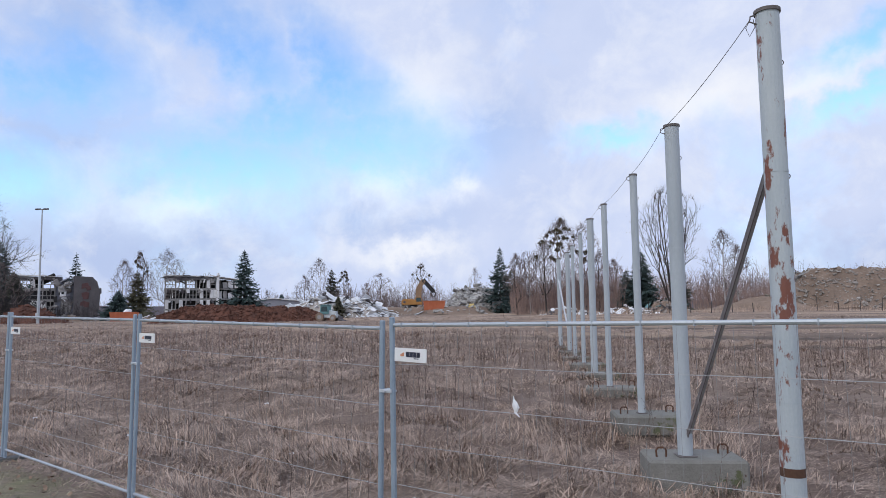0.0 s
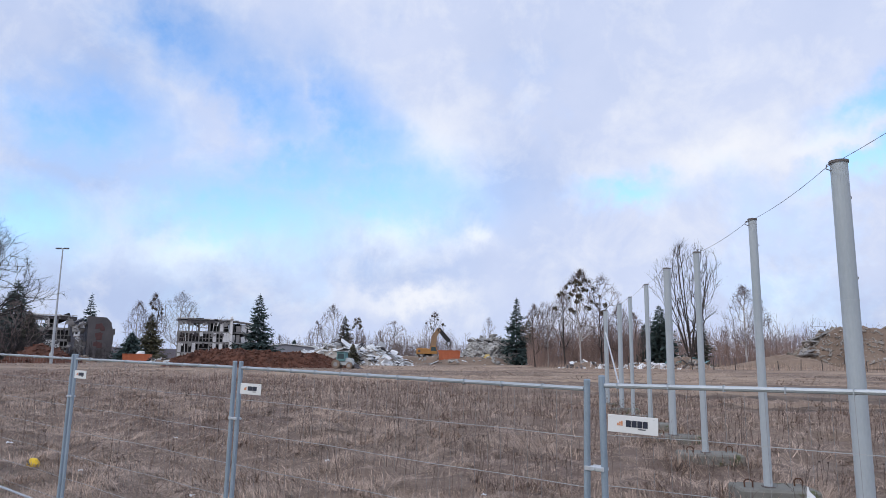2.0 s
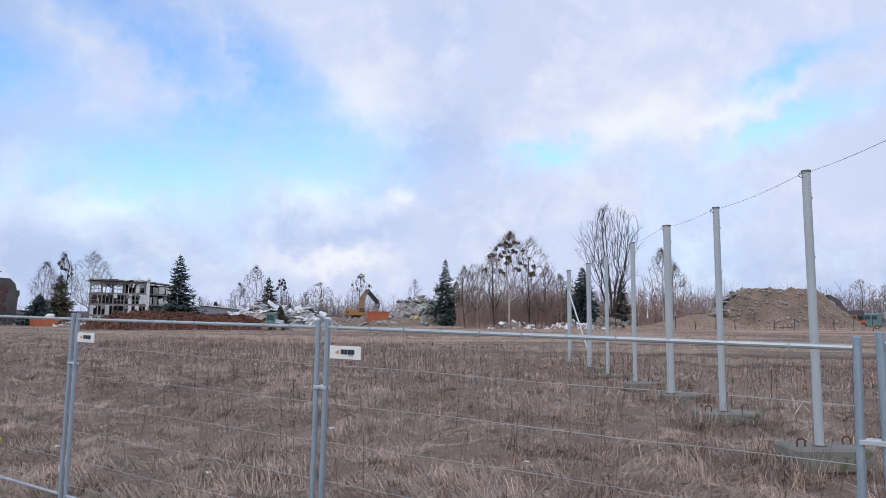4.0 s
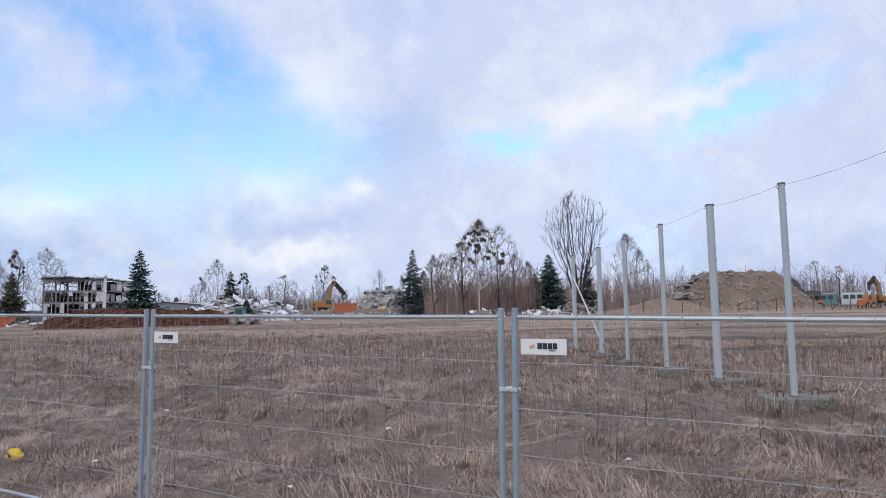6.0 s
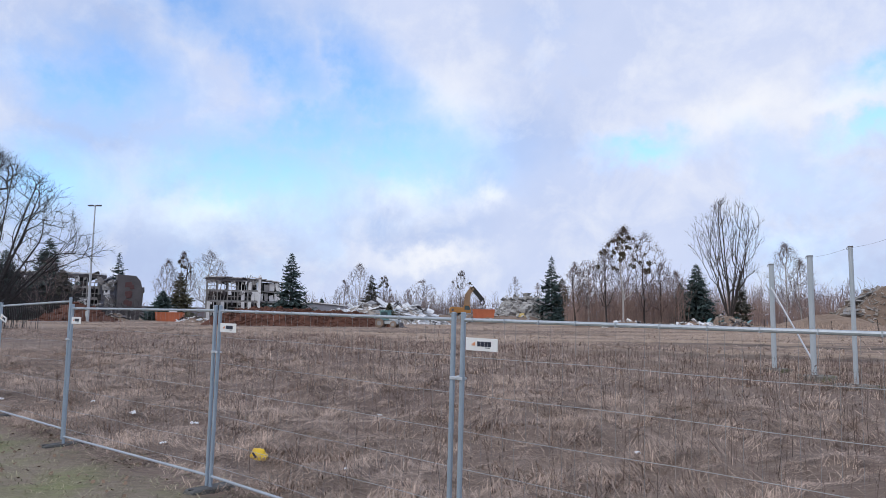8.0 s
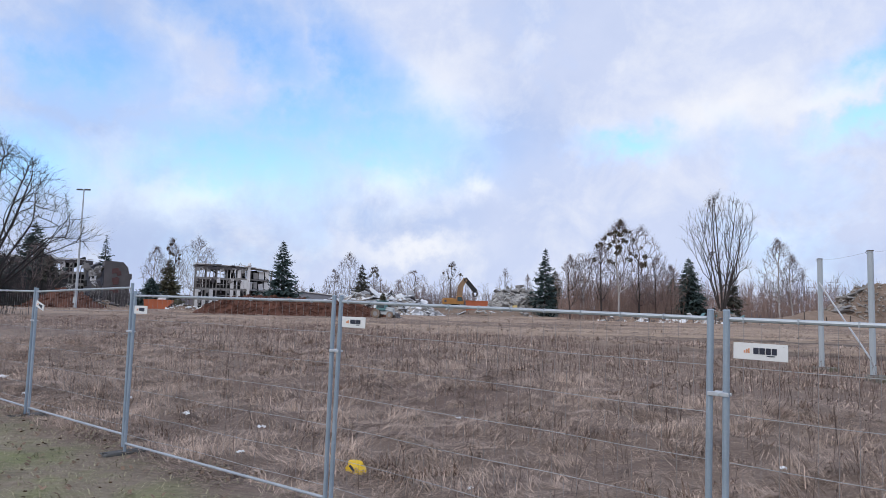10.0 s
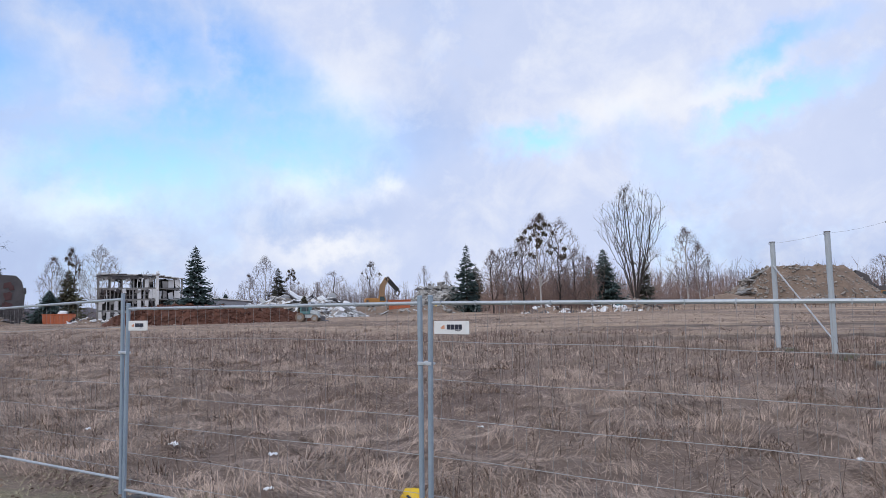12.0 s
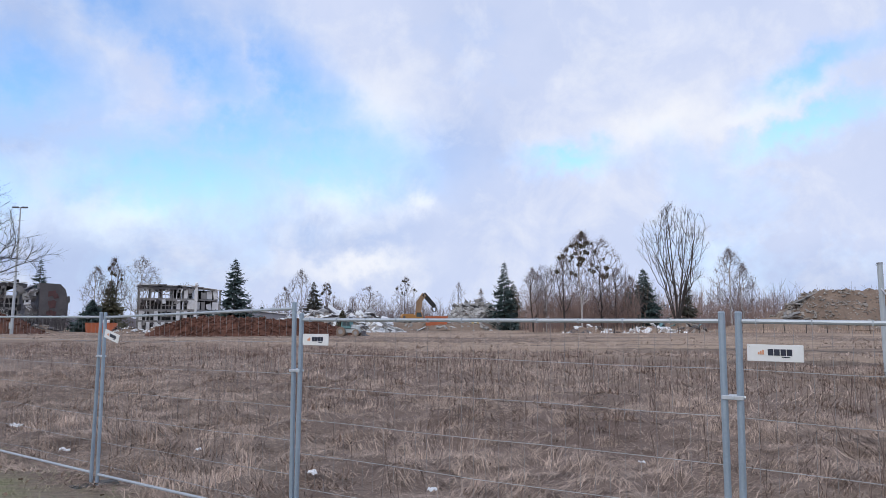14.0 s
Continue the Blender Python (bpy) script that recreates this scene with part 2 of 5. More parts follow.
M_YELLOW = mat("yellow_machine_paint", (0.35, 0.16, 0.035), (0.52, 0.26, 0.075), 0.6, 0.55, 0, 0.1, 3.0)
M_BOOM = mat("dull_tan_machine_paint", (0.20, 0.125, 0.075), (0.36, 0.23, 0.13), 0.8, 0.65, 0, 0.1, 3.0)
M_YELLOW_PLASTIC = mat("yellow_plastic", (0.68, 0.42, 0.01), (0.85, 0.58, 0.02), 4.0, 0.45, 0, 0.1, 20)
M_INSUL = mat("yellow_insulation", (0.50, 0.36, 0.14), (0.72, 0.56, 0.26), 0.8, 0.95, 0, 0.3, 4.0)
M_BLACK = mat("black_rubber_and_steel", (0.012, 0.012, 0.013), (0.045, 0.043, 0.042), 1.0, 0.8, 0, 0.2, 5.0)
M_TEAL = mat("faded_teal_paint", (0.08, 0.19, 0.20), (0.16, 0.31, 0.31), 0.6, 0.6, 0, 0.1, 3.0)
M_GREYPAINT = mat("pale_machine_paint", (0.40, 0.44, 0.46), (0.58, 0.62, 0.63), 0.6, 0.6, 0, 0.1, 3.0)
M_GLASS = mat("dark_cab_glass", (0.03, 0.05, 0.055), (0.06, 0.09, 0.095), 1.0, 0.12, 0, 0)
M_SHED = mat("grey_shed_cladding", (0.20, 0.21, 0.25), (0.30, 0.31, 0.35), 0.3, 0.8, 0, 0.1, 2.0)
M_MAST = mat("galvanised_mast", (0.36, 0.39, 0.42), (0.50, 0.53, 0.56), 0.5, 0.5, 0.2, 0.0)
M_LITTER = mat("white_plastic_litter", (0.70, 0.71, 0.73), (0.85, 0.85, 0.86), 5.0, 0.5, 0, 0.2, 30)


def make_ground_material():
    m = bpy.data.materials.new("matted_dry_meadow")
    m.use_nodes = True
    t = m.node_tree
    bsdf = t.nodes["Principled BSDF"]
    pos = t.nodes.new("ShaderNodeNewGeometry").outputs["Position"]
    sep = t.nodes.new("ShaderNodeSeparateXYZ")
    t.links.new(pos, sep.inputs[0])
    big, mid, small = noise_node(t, pos, 0.12, 4), noise_node(t, pos, 0.9, 5, 0.6, 0.6), noise_node(t, pos, 13.0, 8, 0.75, 1.2)
    # thatch: fine strands that lie in a different direction from patch to patch
    pick = t.nodes.new("ShaderNodeSeparateColor")
    t.links.new(noise_node(t, pos, 1.3, 2, 0.5, 0.4).outputs["Color"], pick.inputs[0])
    strand = None
    for k, turn in enumerate((12, 58, 118, 165)):
        lay = t.nodes.new("ShaderNodeMapping")
        lay.inputs["Rotation"].default_value, lay.inputs["Scale"].default_value = (0, 0, radians(turn)), (3.2, 30.0, 6.0)
        t.links.new(pos, lay.inputs[0])
        n = noise_node(t, lay.outputs[0], 1.0, 4, 0.65, 0.8).outputs[0]
        if strand is None:
            strand = n
        else:
            on = t.nodes.new("ShaderNodeMapRange")
            t.links.new(pick.outputs[k - 1], on.inputs[0])
            on.inputs[1].default_value, on.inputs[2].default_value = 0.48, 0.56
            strand = mix_color(t, on.outputs[0], strand, n)
    f = math_node(t, "MULTIPLY_ADD", small.outputs[0], 0.4, math_node(t, "MULTIPLY_ADD", mid.outputs[0], 0.6, -0.55))
    f = math_node(t, "MULTIPLY_ADD", strand, 1.1, f, clamp=True)
    col = mix_color(t, f, (0.085, 0.060, 0.050), (0.46, 0.35, 0.275))
    patch = t.nodes.new("ShaderNodeMapRange")
    t.links.new(big.outputs[0], patch.inputs[0])
    patch.inputs[1].default_value, patch.inputs[2].default_value = 0.42, 0.62
    col = mix_color(t, math_node(t, "MULTIPLY", patch.outputs[0], 0.55), col, (0.17, 0.115, 0.10))
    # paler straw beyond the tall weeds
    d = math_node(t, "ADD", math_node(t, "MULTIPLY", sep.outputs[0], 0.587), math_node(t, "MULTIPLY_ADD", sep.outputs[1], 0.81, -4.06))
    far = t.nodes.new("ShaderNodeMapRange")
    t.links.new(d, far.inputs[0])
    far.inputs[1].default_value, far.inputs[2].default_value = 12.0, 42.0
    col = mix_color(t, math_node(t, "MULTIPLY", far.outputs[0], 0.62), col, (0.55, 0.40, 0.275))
    # long darker swathes where the grass was driven flat
    mp = t.nodes.new("ShaderNodeMapping")
    mp.inputs["Scale"].default_value = (0.035, 0.13, 1.0)
    t.links.new(pos, mp.inputs[0])
    sw = t.nodes.new("ShaderNodeMapRange")
    t.links.new(noise_node(t, mp.outputs[0], 1.0, 7, 0.68).outputs[0], sw.inputs[0])
    sw.inputs[1].default_value, sw.inputs[2].default_value = 0.45, 0.56
    col = mix_color(t, math_node(t, "MULTIPLY", math_node(t, "MULTIPLY", sw.outputs[0], far.outputs[0]), 0.8), col, (0.15, 0.105, 0.082))
    # muddy vehicle tracks on the open side
    lane = math_node(t, "MULTIPLY_ADD", mid.outputs[0], 5.0, math_node(t, "ADD", sep.outputs[1], math_node(t, "MULTIPLY", sep.outputs[0], 0.12)))
    for y0, half in ((42.0, 3.0), (57.0, 3.2), (33.5, 1.4)):
        off = math_node(t, "ABSOLUTE", math_node(t, "SUBTRACT", lane, y0))
        k = math_node(t, "SUBTRACT", 1.0, math_node(t, "DIVIDE", off, half), clamp=True)
        side = math_node(t, "MULTIPLY_ADD", sep.outputs[0], 0.06, 0.35, clamp=True)
        col = mix_color(t, math_node(t, "MULTIPLY", math_node(t, "MULTIPLY", k, side), 0.9), col, (0.075, 0.055, 0.045))
    # mown green verge on the near side of the fence
    edge = math_node(t, "MULTIPLY_ADD", mid.outputs[0], 1.2, d)
    verge = t.nodes.new("ShaderNodeMapRange")
    t.links.new(edge, verge.inputs[0])
    verge.inputs[1].default_value, verge.inputs[2].default_value = 0.7, -0.1
    moss = t.nodes.new("ShaderNodeMapRange")
    t.links.new(noise_node(t, pos, 0.7, 5, 0.65).outputs[0], moss.inputs[0])
    moss.inputs[1].default_value, moss.inputs[2].default_value = 0.44, 0.60
    g = mix_color(t, f, mix_color(t, moss.outputs[0], (0.14, 0.115, 0.085), (0.13, 0.15, 0.06)), mix_color(t, moss.outputs[0], (0.50, 0.41, 0.30), (0.42, 0.42, 0.21)))
    col = mix_color(t, verge.outputs[0], col, g)
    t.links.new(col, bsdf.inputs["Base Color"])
    bsdf.inputs["Roughness"].default_value = 0.95
    b = t.nodes.new("ShaderNodeBump")
    b.inputs["Strength"].default_value, b.inputs["Distance"].default_value = 0.8, 0.08
    t.links.new(math_node(t, "MULTIPLY_ADD", strand, 0.8, small.outputs[0]), b.inputs["Height"])
    t.links.new(b.outputs[0], bsdf.inputs["Normal"])
    return m


M_GROUND = make_ground_material()


# ---- geometry helpers ----
class Geo:
    """Collects tubes, boxes and blades for one mesh."""

    def __init__(self):
        self.v, self.f = [], []

    def face(self, pts):
        n = len(self.v)
        self.v += [tuple(p) for p in pts]
        self.f.append(tuple(range(n, n + len(pts))))

    def tube(self, p, q, r0, r1=None, n=6, caps=True):
        r1 = r0 if r1 is None else r1
        p, q = Vector(p), Vector(q)
        d = (q - p).normalized()
        a = d.orthogonal().normalized()
        b = d.cross(a)
        k = len(self.v)
        for c, r in ((p, r0), (q, r1)):
            for i in range(n):
                w = 2 * math.pi * i / n
                self.v.append(tuple(c + a * (r * math.cos(w)) + b * (r * math.sin(w))))
        for i in range(n):
            j = (i + 1) % n
            self.f.append((k + i, k + j, k + n + j, k + n + i))
        if caps:
            self.f.append(tuple(range(k + n - 1, k - 1, -1)))
            self.f.append(tuple(range(k + n, k + 2 * n)))
        return self

    def path(self, pts, r0, r1=None, n=6):
        """One bent tube through the points."""
        r1 = r0 if r1 is None else r1
        pts = [Vector(p) for p in pts]
        m, k = len(pts) - 1, len(self.v)
        a = None
        for i, p in enumerate(pts):
            d = (pts[min(i + 1, m)] - pts[max(i - 1, 0)]).normalized()
            a = d.orthogonal().normalized() if a is None else (a - d * a.dot(d)).normalized()
            b, r = d.cross(a), r0 + (r1 - r0) * i / m
            for q in range(n):
                w = 2 * math.pi * q / n
                self.v.append(tuple(p + a * (r * math.cos(w)) + b * (r * math.sin(w))))
        for i in range(m):
            for q in range(n):
                q2 = (q + 1) % n
                self.f.append((k + i * n + q, k + i * n + q2, k + (i + 1) * n + q2, k + (i + 1) * n + q))
        self.f.append(tuple(range(k + n - 1, k - 1, -1)))
        self.f.append(tuple(range(k + m * n, k + m * n + n)))
        return self

    def box(self, centre, size, turn=None, taper=1.0, rough=0.0):
        c, k = Vector(centre), len(self.v)
        m = turn or Matrix.Identity(3)
        for z in (-0.5, 0.5):
            s = taper if z > 0 else 1.0
            for x, y in ((-0.5, -0.5), (0.5, -0.5), (0.5, 0.5), (-0.5, 0.5)):
                o = Vector((x * size[0] * s, y * size[1] * s, z * size[2]))
                if rough:
                    o += Vector([random.uniform(-rough, rough) * e for e in size])
                self.v.append(tuple(c + m @ o))
        for f in ((3, 2, 1, 0), (4, 5, 6, 7), (0, 1, 5, 4), (1, 2, 6, 5), (2, 3, 7, 6), (3, 0, 4, 7)):
            self.f.append(tuple(k + i for i in f))
        return self

    def prism(self, outline, y0, y1):
        """An outline in x and z, drawn out along y."""
        k, n = len(self.v), len(outline)
        self.v += [(x, y0, z) for x, z in outline] + [(x, y1, z) for x, z in outline]
        self.f.append(tuple(range(k, k + n)))
        self.f.append(tuple(range(k + 2 * n - 1, k + n - 1, -1)))
        for i in range(n):
            j = (i + 1) % n
            self.f.append((k + i, k + n + i, k + n + j, k + j))
        return self

    def mesh(self, name, material, smooth=False, bevel=0.0):
        me = bpy.data.meshes.new(name)
        me.from_pydata(self.v, [], self.f)
        if bevel:
            bm = bmesh.new()
            bm.from_mesh(me)
            bmesh.ops.bevel(bm, geom=bm.edges[:], offset=bevel, segments=1, affect="EDGES", clamp_overlap=True)
            bmesh.ops.recalc_face_normals(bm, faces=bm.faces)
            bm.to_mesh(me)
            bm.free()
        me.materials.append(material)
        if smooth:
            me.shade_smooth()
        return me


def thing(name, at, label, category, group="", kind="", turn=0.0):
    ob = new(name)
    ob.empty_display_size = 0.2
    ob.location, ob.rotation_euler = at, (0, 0, radians(turn))
    return tagged(ob, label, category, group, kind)


def part(name, geo, material, parent, label="", smooth=False, bevel=0.0):
    ob = new(name, geo if isinstance(geo, bpy.types.Mesh) else geo.mesh(name, material, smooth, bevel))
    ob.parent = parent
    if label:
        ob["label"] = label
    return ob


# ---- ground ----
FX, FY = -0.81, 0.587      # along the fence, away from the start
NX, NY, ND = 0.587, 0.81, 4.06   # across the fence, into the field
AX, AY = -1.69, 6.24       # fence joint A


_table = np.random.RandomState(4).uniform(-1, 1, (256, 256))


def patchy(x, y, size):
    """Smooth random values from -1 to 1 over the plan, in lumps of the given size."""
    u, v = np.asarray(x, float) / size + 500.3, np.asarray(y, float) / size + 500.7
    i, j = np.floor(u).astype(int), np.floor(v).astype(int)
    a, b = u - i, v - j
    a, b = a * a * (3 - 2 * a), b * b * (3 - 2 * b)
    t00, t10 = _table[i % 256, j % 256], _table[(i + 1) % 256, j % 256]
    t01, t11 = _table[i % 256, (j + 1) % 256], _table[(i + 1) % 256, (j + 1) % 256]
    return (t00 * (1 - a) + t10 * a) * (1 - b) + (t01 * (1 - a) + t11 * a) * b


def ground_z(x, y, fine=True):
    x, y = np.asarray(x, float), np.asarray(y, float)
    s, d = (x - AX) * FX + (y - AY) * FY, NX * x + NY * y - ND
    z = -0.02 + 0.0125 * np.clip(s, -12, 20) + 0.004 * np.clip(d, 0, 60) + 0.18 * np.clip((d - 4.2) / 2.4, 0, 1) + 0.010 * np.clip(d - 60, 0, 90) * np.clip((x + 70) / 40, 0, 1)
    if fine:
        near = np.clip((90 - d) / 60, 0, 1) * np.clip((d + 0.2) / 1.2, 0.12, 1)
        z = z + near * (0.06 * patchy(x, y, 1.7) + 0.10 * patchy(x + 7, y, 0.62) + 0.075 * patchy(x, y + 9, 0.31))
    return z


def gz(x, y):
    return float(ground_z(x, y, False))


def make_ground():
    def steps(a, b):
        """Close steps over the near field, then wider and wider ones to the horizon."""
        out = 0.2 * (1.12 ** np.arange(1, 66) - 1) / 0.12
        return np.concatenate([a - out[::-1], np.arange(a, b, 0.2), b + out])

    xs, ys = steps(-26.0, 10.0), steps(2.0, 32.0)
    gx, gy = np.meshgrid(xs, ys)
    v = np.stack([gx, gy, ground_z(gx, gy)], -1).reshape(-1, 3)
    i = np.arange(len(xs) * len(ys)).reshape(len(ys), len(xs))
    f = np.stack([i[:-1, :-1], i[:-1, 1:], i[1:, 1:], i[1:, :-1]], -1).reshape(-1, 4)
    me = bpy.data.meshes.new("ground")
    me.from_pydata(v.tolist(), [], f.tolist())
    me.materials.append(M_GROUND)
    me.shade_smooth()
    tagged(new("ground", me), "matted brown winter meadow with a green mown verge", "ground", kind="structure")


make_ground()


def blades(name, x, y, length, width, lean, heading, material, label, category, curl=0.5, lift=0.0):
    """Bent pointed blades of three triangles each, in one mesh."""
    n = len(x)
    z = ground_z(x, y) - 0.01 + lift
    hx, hy = np.cos(heading), np.sin(heading)
    sx, sy = -hy * width / 2, hx * width / 2
    base = np.stack([x, y, z], -1)
    up1, out1 = np.sin(lean) * length * 0.55, np.cos(lean) * length * 0.55
    lean2 = lean - curl
    up2, out2 = up1 + np.sin(lean2) * length * 0.45, out1 + np.cos(lean2) * length * 0.45
    side = np.stack([sx, sy, 0 * sx], -1)
    x1, y1, x2, y2 = x + hx * out1, y + hy * out1, x + hx * out2, y + hy * out2
    mid = np.stack([x1, y1, ground_z(x1, y1) + up1 + lift], -1)
    tip = np.stack([x2, y2, ground_z(x2, y2) + np.maximum(up2, 0.012) + lift], -1)
    v = np.stack([base - side, base + side, mid - side * 0.8, mid + side * 0.8, tip], 1).reshape(-1, 3)
    k = (np.arange(n) * 5)[:, None]
    tri = np.concatenate([k + np.array([[0, 1, 3]]), k + np.array([[0, 3, 2]]), k + np.array([[2, 3, 4]])], 1).reshape(-1)
    me = bpy.data.meshes.new(name)
    me.vertices.add(len(v))
    me.vertices.foreach_set("co", v.astype(np.float32).ravel())
    me.loops.add(len(tri))
    me.loops.foreach_set("vertex_index", tri.astype(np.int32))
    me.polygons.add(len(tri) // 3)
    me.polygons.foreach_set("loop_start", np.arange(0, len(tri), 3, dtype=np.int32))
    me.update(calc_edges=True)
    me.materials.append(material)
    return tagged(new(name, me), label, category, kind="stuff")


def field_points(n, s0, s1, d0, d1, power=1.0):
    s = np.random.uniform(s0, s1, n)
    d = d0 + (d1 - d0) * np.random.uniform(0, 1, n) ** power
    return AX + s * FX + d * NX, AY + s * FY + d * NY, s, d


def swirl(x, y):
    """The way the matted grass lies, patch by patch."""
    return 2.2 * np.sin(0.9 * x + 1.3 * np.sin(0.7 * y)) + 2.0 * np.sin(1.1 * y + 1.7 * np.sin(0.6 * x)) + 0.8 * np.sin(3.1 * x - 2.3 * y)


def make_meadow():
    r = np.random
    # tufts, each with a lie of its own, that arch over and cover one another
    for tufts, each, s0, s1, d0, d1, p, l0, l1, w, rad, arch in ((16500, 18, -9, 36, 0.1, 11, 1.15, 0.18, 0.52, 0.0080, 0.10, 0.6), (12500, 13, -22, 75, 11, 34, 1.1, 0.25, 0.62, 0.018, 0.16, 0.5),
                                                           (11000, 7, -60, 130, 32, 100, 1.0, 0.35, 0.8, 0.045, 0.4, 0.3)):
        x, y, s, d = field_points(tufts, s0, s1, d0, d1, p)
        # none in the vehicle tracks
        lane = y + 0.12 * x
        keep = (np.abs(lane - 39.5) > 3.2) & (np.abs(lane - 31.0) > 1.2) & (np.abs(lane - 54.5) > 3.5) | (x < -4)
        x, y = x[keep], y[keep]
        tufts = len(x)
        size = r.uniform(0.55, 1.15, tufts) * (1 + 0.35 * patchy(x, y, 2.3))
        head = swirl(x, y) + r.normal(0, 0.6, tufts)
        # some arch up and over, the others lie flat on the thatch
        up = patchy(x, y, 0.9) + r.normal(0, 0.35, tufts) > 0.38
        lie = np.where(up, r.normal(arch, 0.2, tufts), np.clip(r.normal(0.10, 0.08, tufts), 0.02, 0.4))
        bend = np.where(up, 1.0, 0.3)
        x, y, size, head, lie, bend = (np.repeat(v, each) for v in (x, y, size, head, lie, bend))
        n = tufts * each
        x, y = x + r.normal(0, rad, n), y + r.normal(0, rad, n)
        blades("dry_grass", x, y, r.uniform(l0, l1, n) * size, w * r.uniform(0.5, 1.4, n), np.clip(lie + r.normal(0, 0.10, n), 0.02, 1.1),
               head + r.normal(0, 0.55, n), M_STRAW, "matted dry brown and straw coloured grass", "grass", curl=bend * r.uniform(0.7, 1.2, n))
    # a haze of thin russet stems, in drifts
    n = 46000
    x, y, s, d = field_points(n, -14, 62, 3.0, 32, 0.9)
    keep = patchy(x, y, 3.1) + 0.7 * patchy(x, y + 40, 1.1) + r.normal(0, 0.25, n) - 0.035 * np.abs(d - 15) - 0.02 * np.clip(8 - s, 0, 12) > 0.12
    x, y, d = x[keep], y[keep], d[keep]
    n = len(x)
    blades("dead_weeds", x, y, r.uniform(0.2, 0.62, n), (0.0026 + 0.00026 * d) * r.uniform(0.7, 1.3, n), np.clip(r.normal(1.3, 0.16, n), 0.7, 1.55),
           r.uniform(0, 6.28, n), M_RUSSET, "thin russet dead weed stems in drifts", "weeds", curl=r.uniform(-0.15, 0.35, n))
    n = 56000
    x, y, s, d = field_points(n, -9, 26, 0.5, -5, 1.0)
    blades("verge_grass", x, y, r.uniform(0.05, 0.16, n), 0.007 * r.uniform(0.7, 1.5, n), np.clip(r.normal(0.22, 0.2, n), 0.03, 1.0),
           r.uniform(0, 6.28, n), M_GREEN_BLADE, "short olive green winter verge grass", "grass", curl=0.5)
    n = 2400
    x, y, s, d = field_points(n, -9, 26, 0.6, -4, 0.8)
    blades("fallen_leaves", x, y, r.uniform(0.05, 0.09, n), r.uniform(0.03, 0.05, n), r.uniform(0.1, 0.5, n), r.uniform(0, 6.28, n), M_LEAF,
           "brown fallen leaves strewn on the verge", "leaves", curl=0.9, lift=0.03)


M_LEAF = mat("brown_dead_leaves", (0.10, 0.065, 0.04), (0.30, 0.20, 0.13), 2.0, 0.8, 0, 0, 5.0, island=True)
make_meadow()


def make_weeds():
    """Upright dead stems with a few side shoots, thickest in a belt some way in."""
    g, rr = Geo(), random.Random(5)
    for k in range(2600):
        if k < 420:
            s, d, h, r = rr.uniform(-8, 24), rr.uniform(0.3, 8), rr.uniform(0.35, 0.95), 0.003
        else:
            s, d, h, r = rr.gauss(11, 12), rr.gauss(17, 7), rr.uniform(0.3, 0.85), 0.0045
            if d < 4 or d > 25:
                continue
        x, y = AX + s * FX + d * NX, AY + s * FY + d * NY
        b = Vector((x, y, gz(x, y) - 0.05))
        t = b + Vector((rr.uniform(-0.2, 0.2), rr.uniform(-0.2, 0.2), 1)) * h
        g.tube(b, t, r, r * 0.5, 3, False)
        for _ in range(rr.randint(1, 4)):
            f = rr.uniform(0.4, 0.95)
            p = b.lerp(t, f)
            q = p + Vector((rr.uniform(-1, 1), rr.uniform(-1, 1), rr.uniform(0.6, 1.6))) * (h * 0.16)
            g.tube(p, q, r * 0.7, r * 0.5, 3, False)
            if rr.random() < 0.12:
                g.box(q, (r * 4, r * 4, r * 6))
    tagged(new("dead_weeds", g.mesh("dead_weeds", M_STALK)), "thin dark brown dead weed stalks standing in grass", "weeds", kind="stuff")


make_weeds()


# ---- temporary fence ----
JOINT_Z = {-2: 2.0, -1: 1.985, 0: 1.93, 1: 2.0, 2: 2.05, 3: 2.108, 4: 2.14, 5: 2.17, 6: 2.19, 7: 2.2, 8: 2.2}
JOINT_S = {-2: -7.1, -1: -3.56, 0: -0.06, 1: 3.51, 2: 7.0, 3: 10.44, 4: 14.0, 5: 17.42, 6: 20.9, 7: 24.4, 8: 27.9}
JOINT_D = {0: 0.0, 2: 0.07, 3: 0.11, 5: 0.2, 6: 0.25, 7: 0.2, 8: 0.2}


def joint(k):
    s, d = JOINT_S[k], JOINT_D.get(k, 0.0)
    return Vector((AX + FX * s + NX * d, AY + FY * s + NY * d, JOINT_Z[k]))


FENCE_PARTS = []


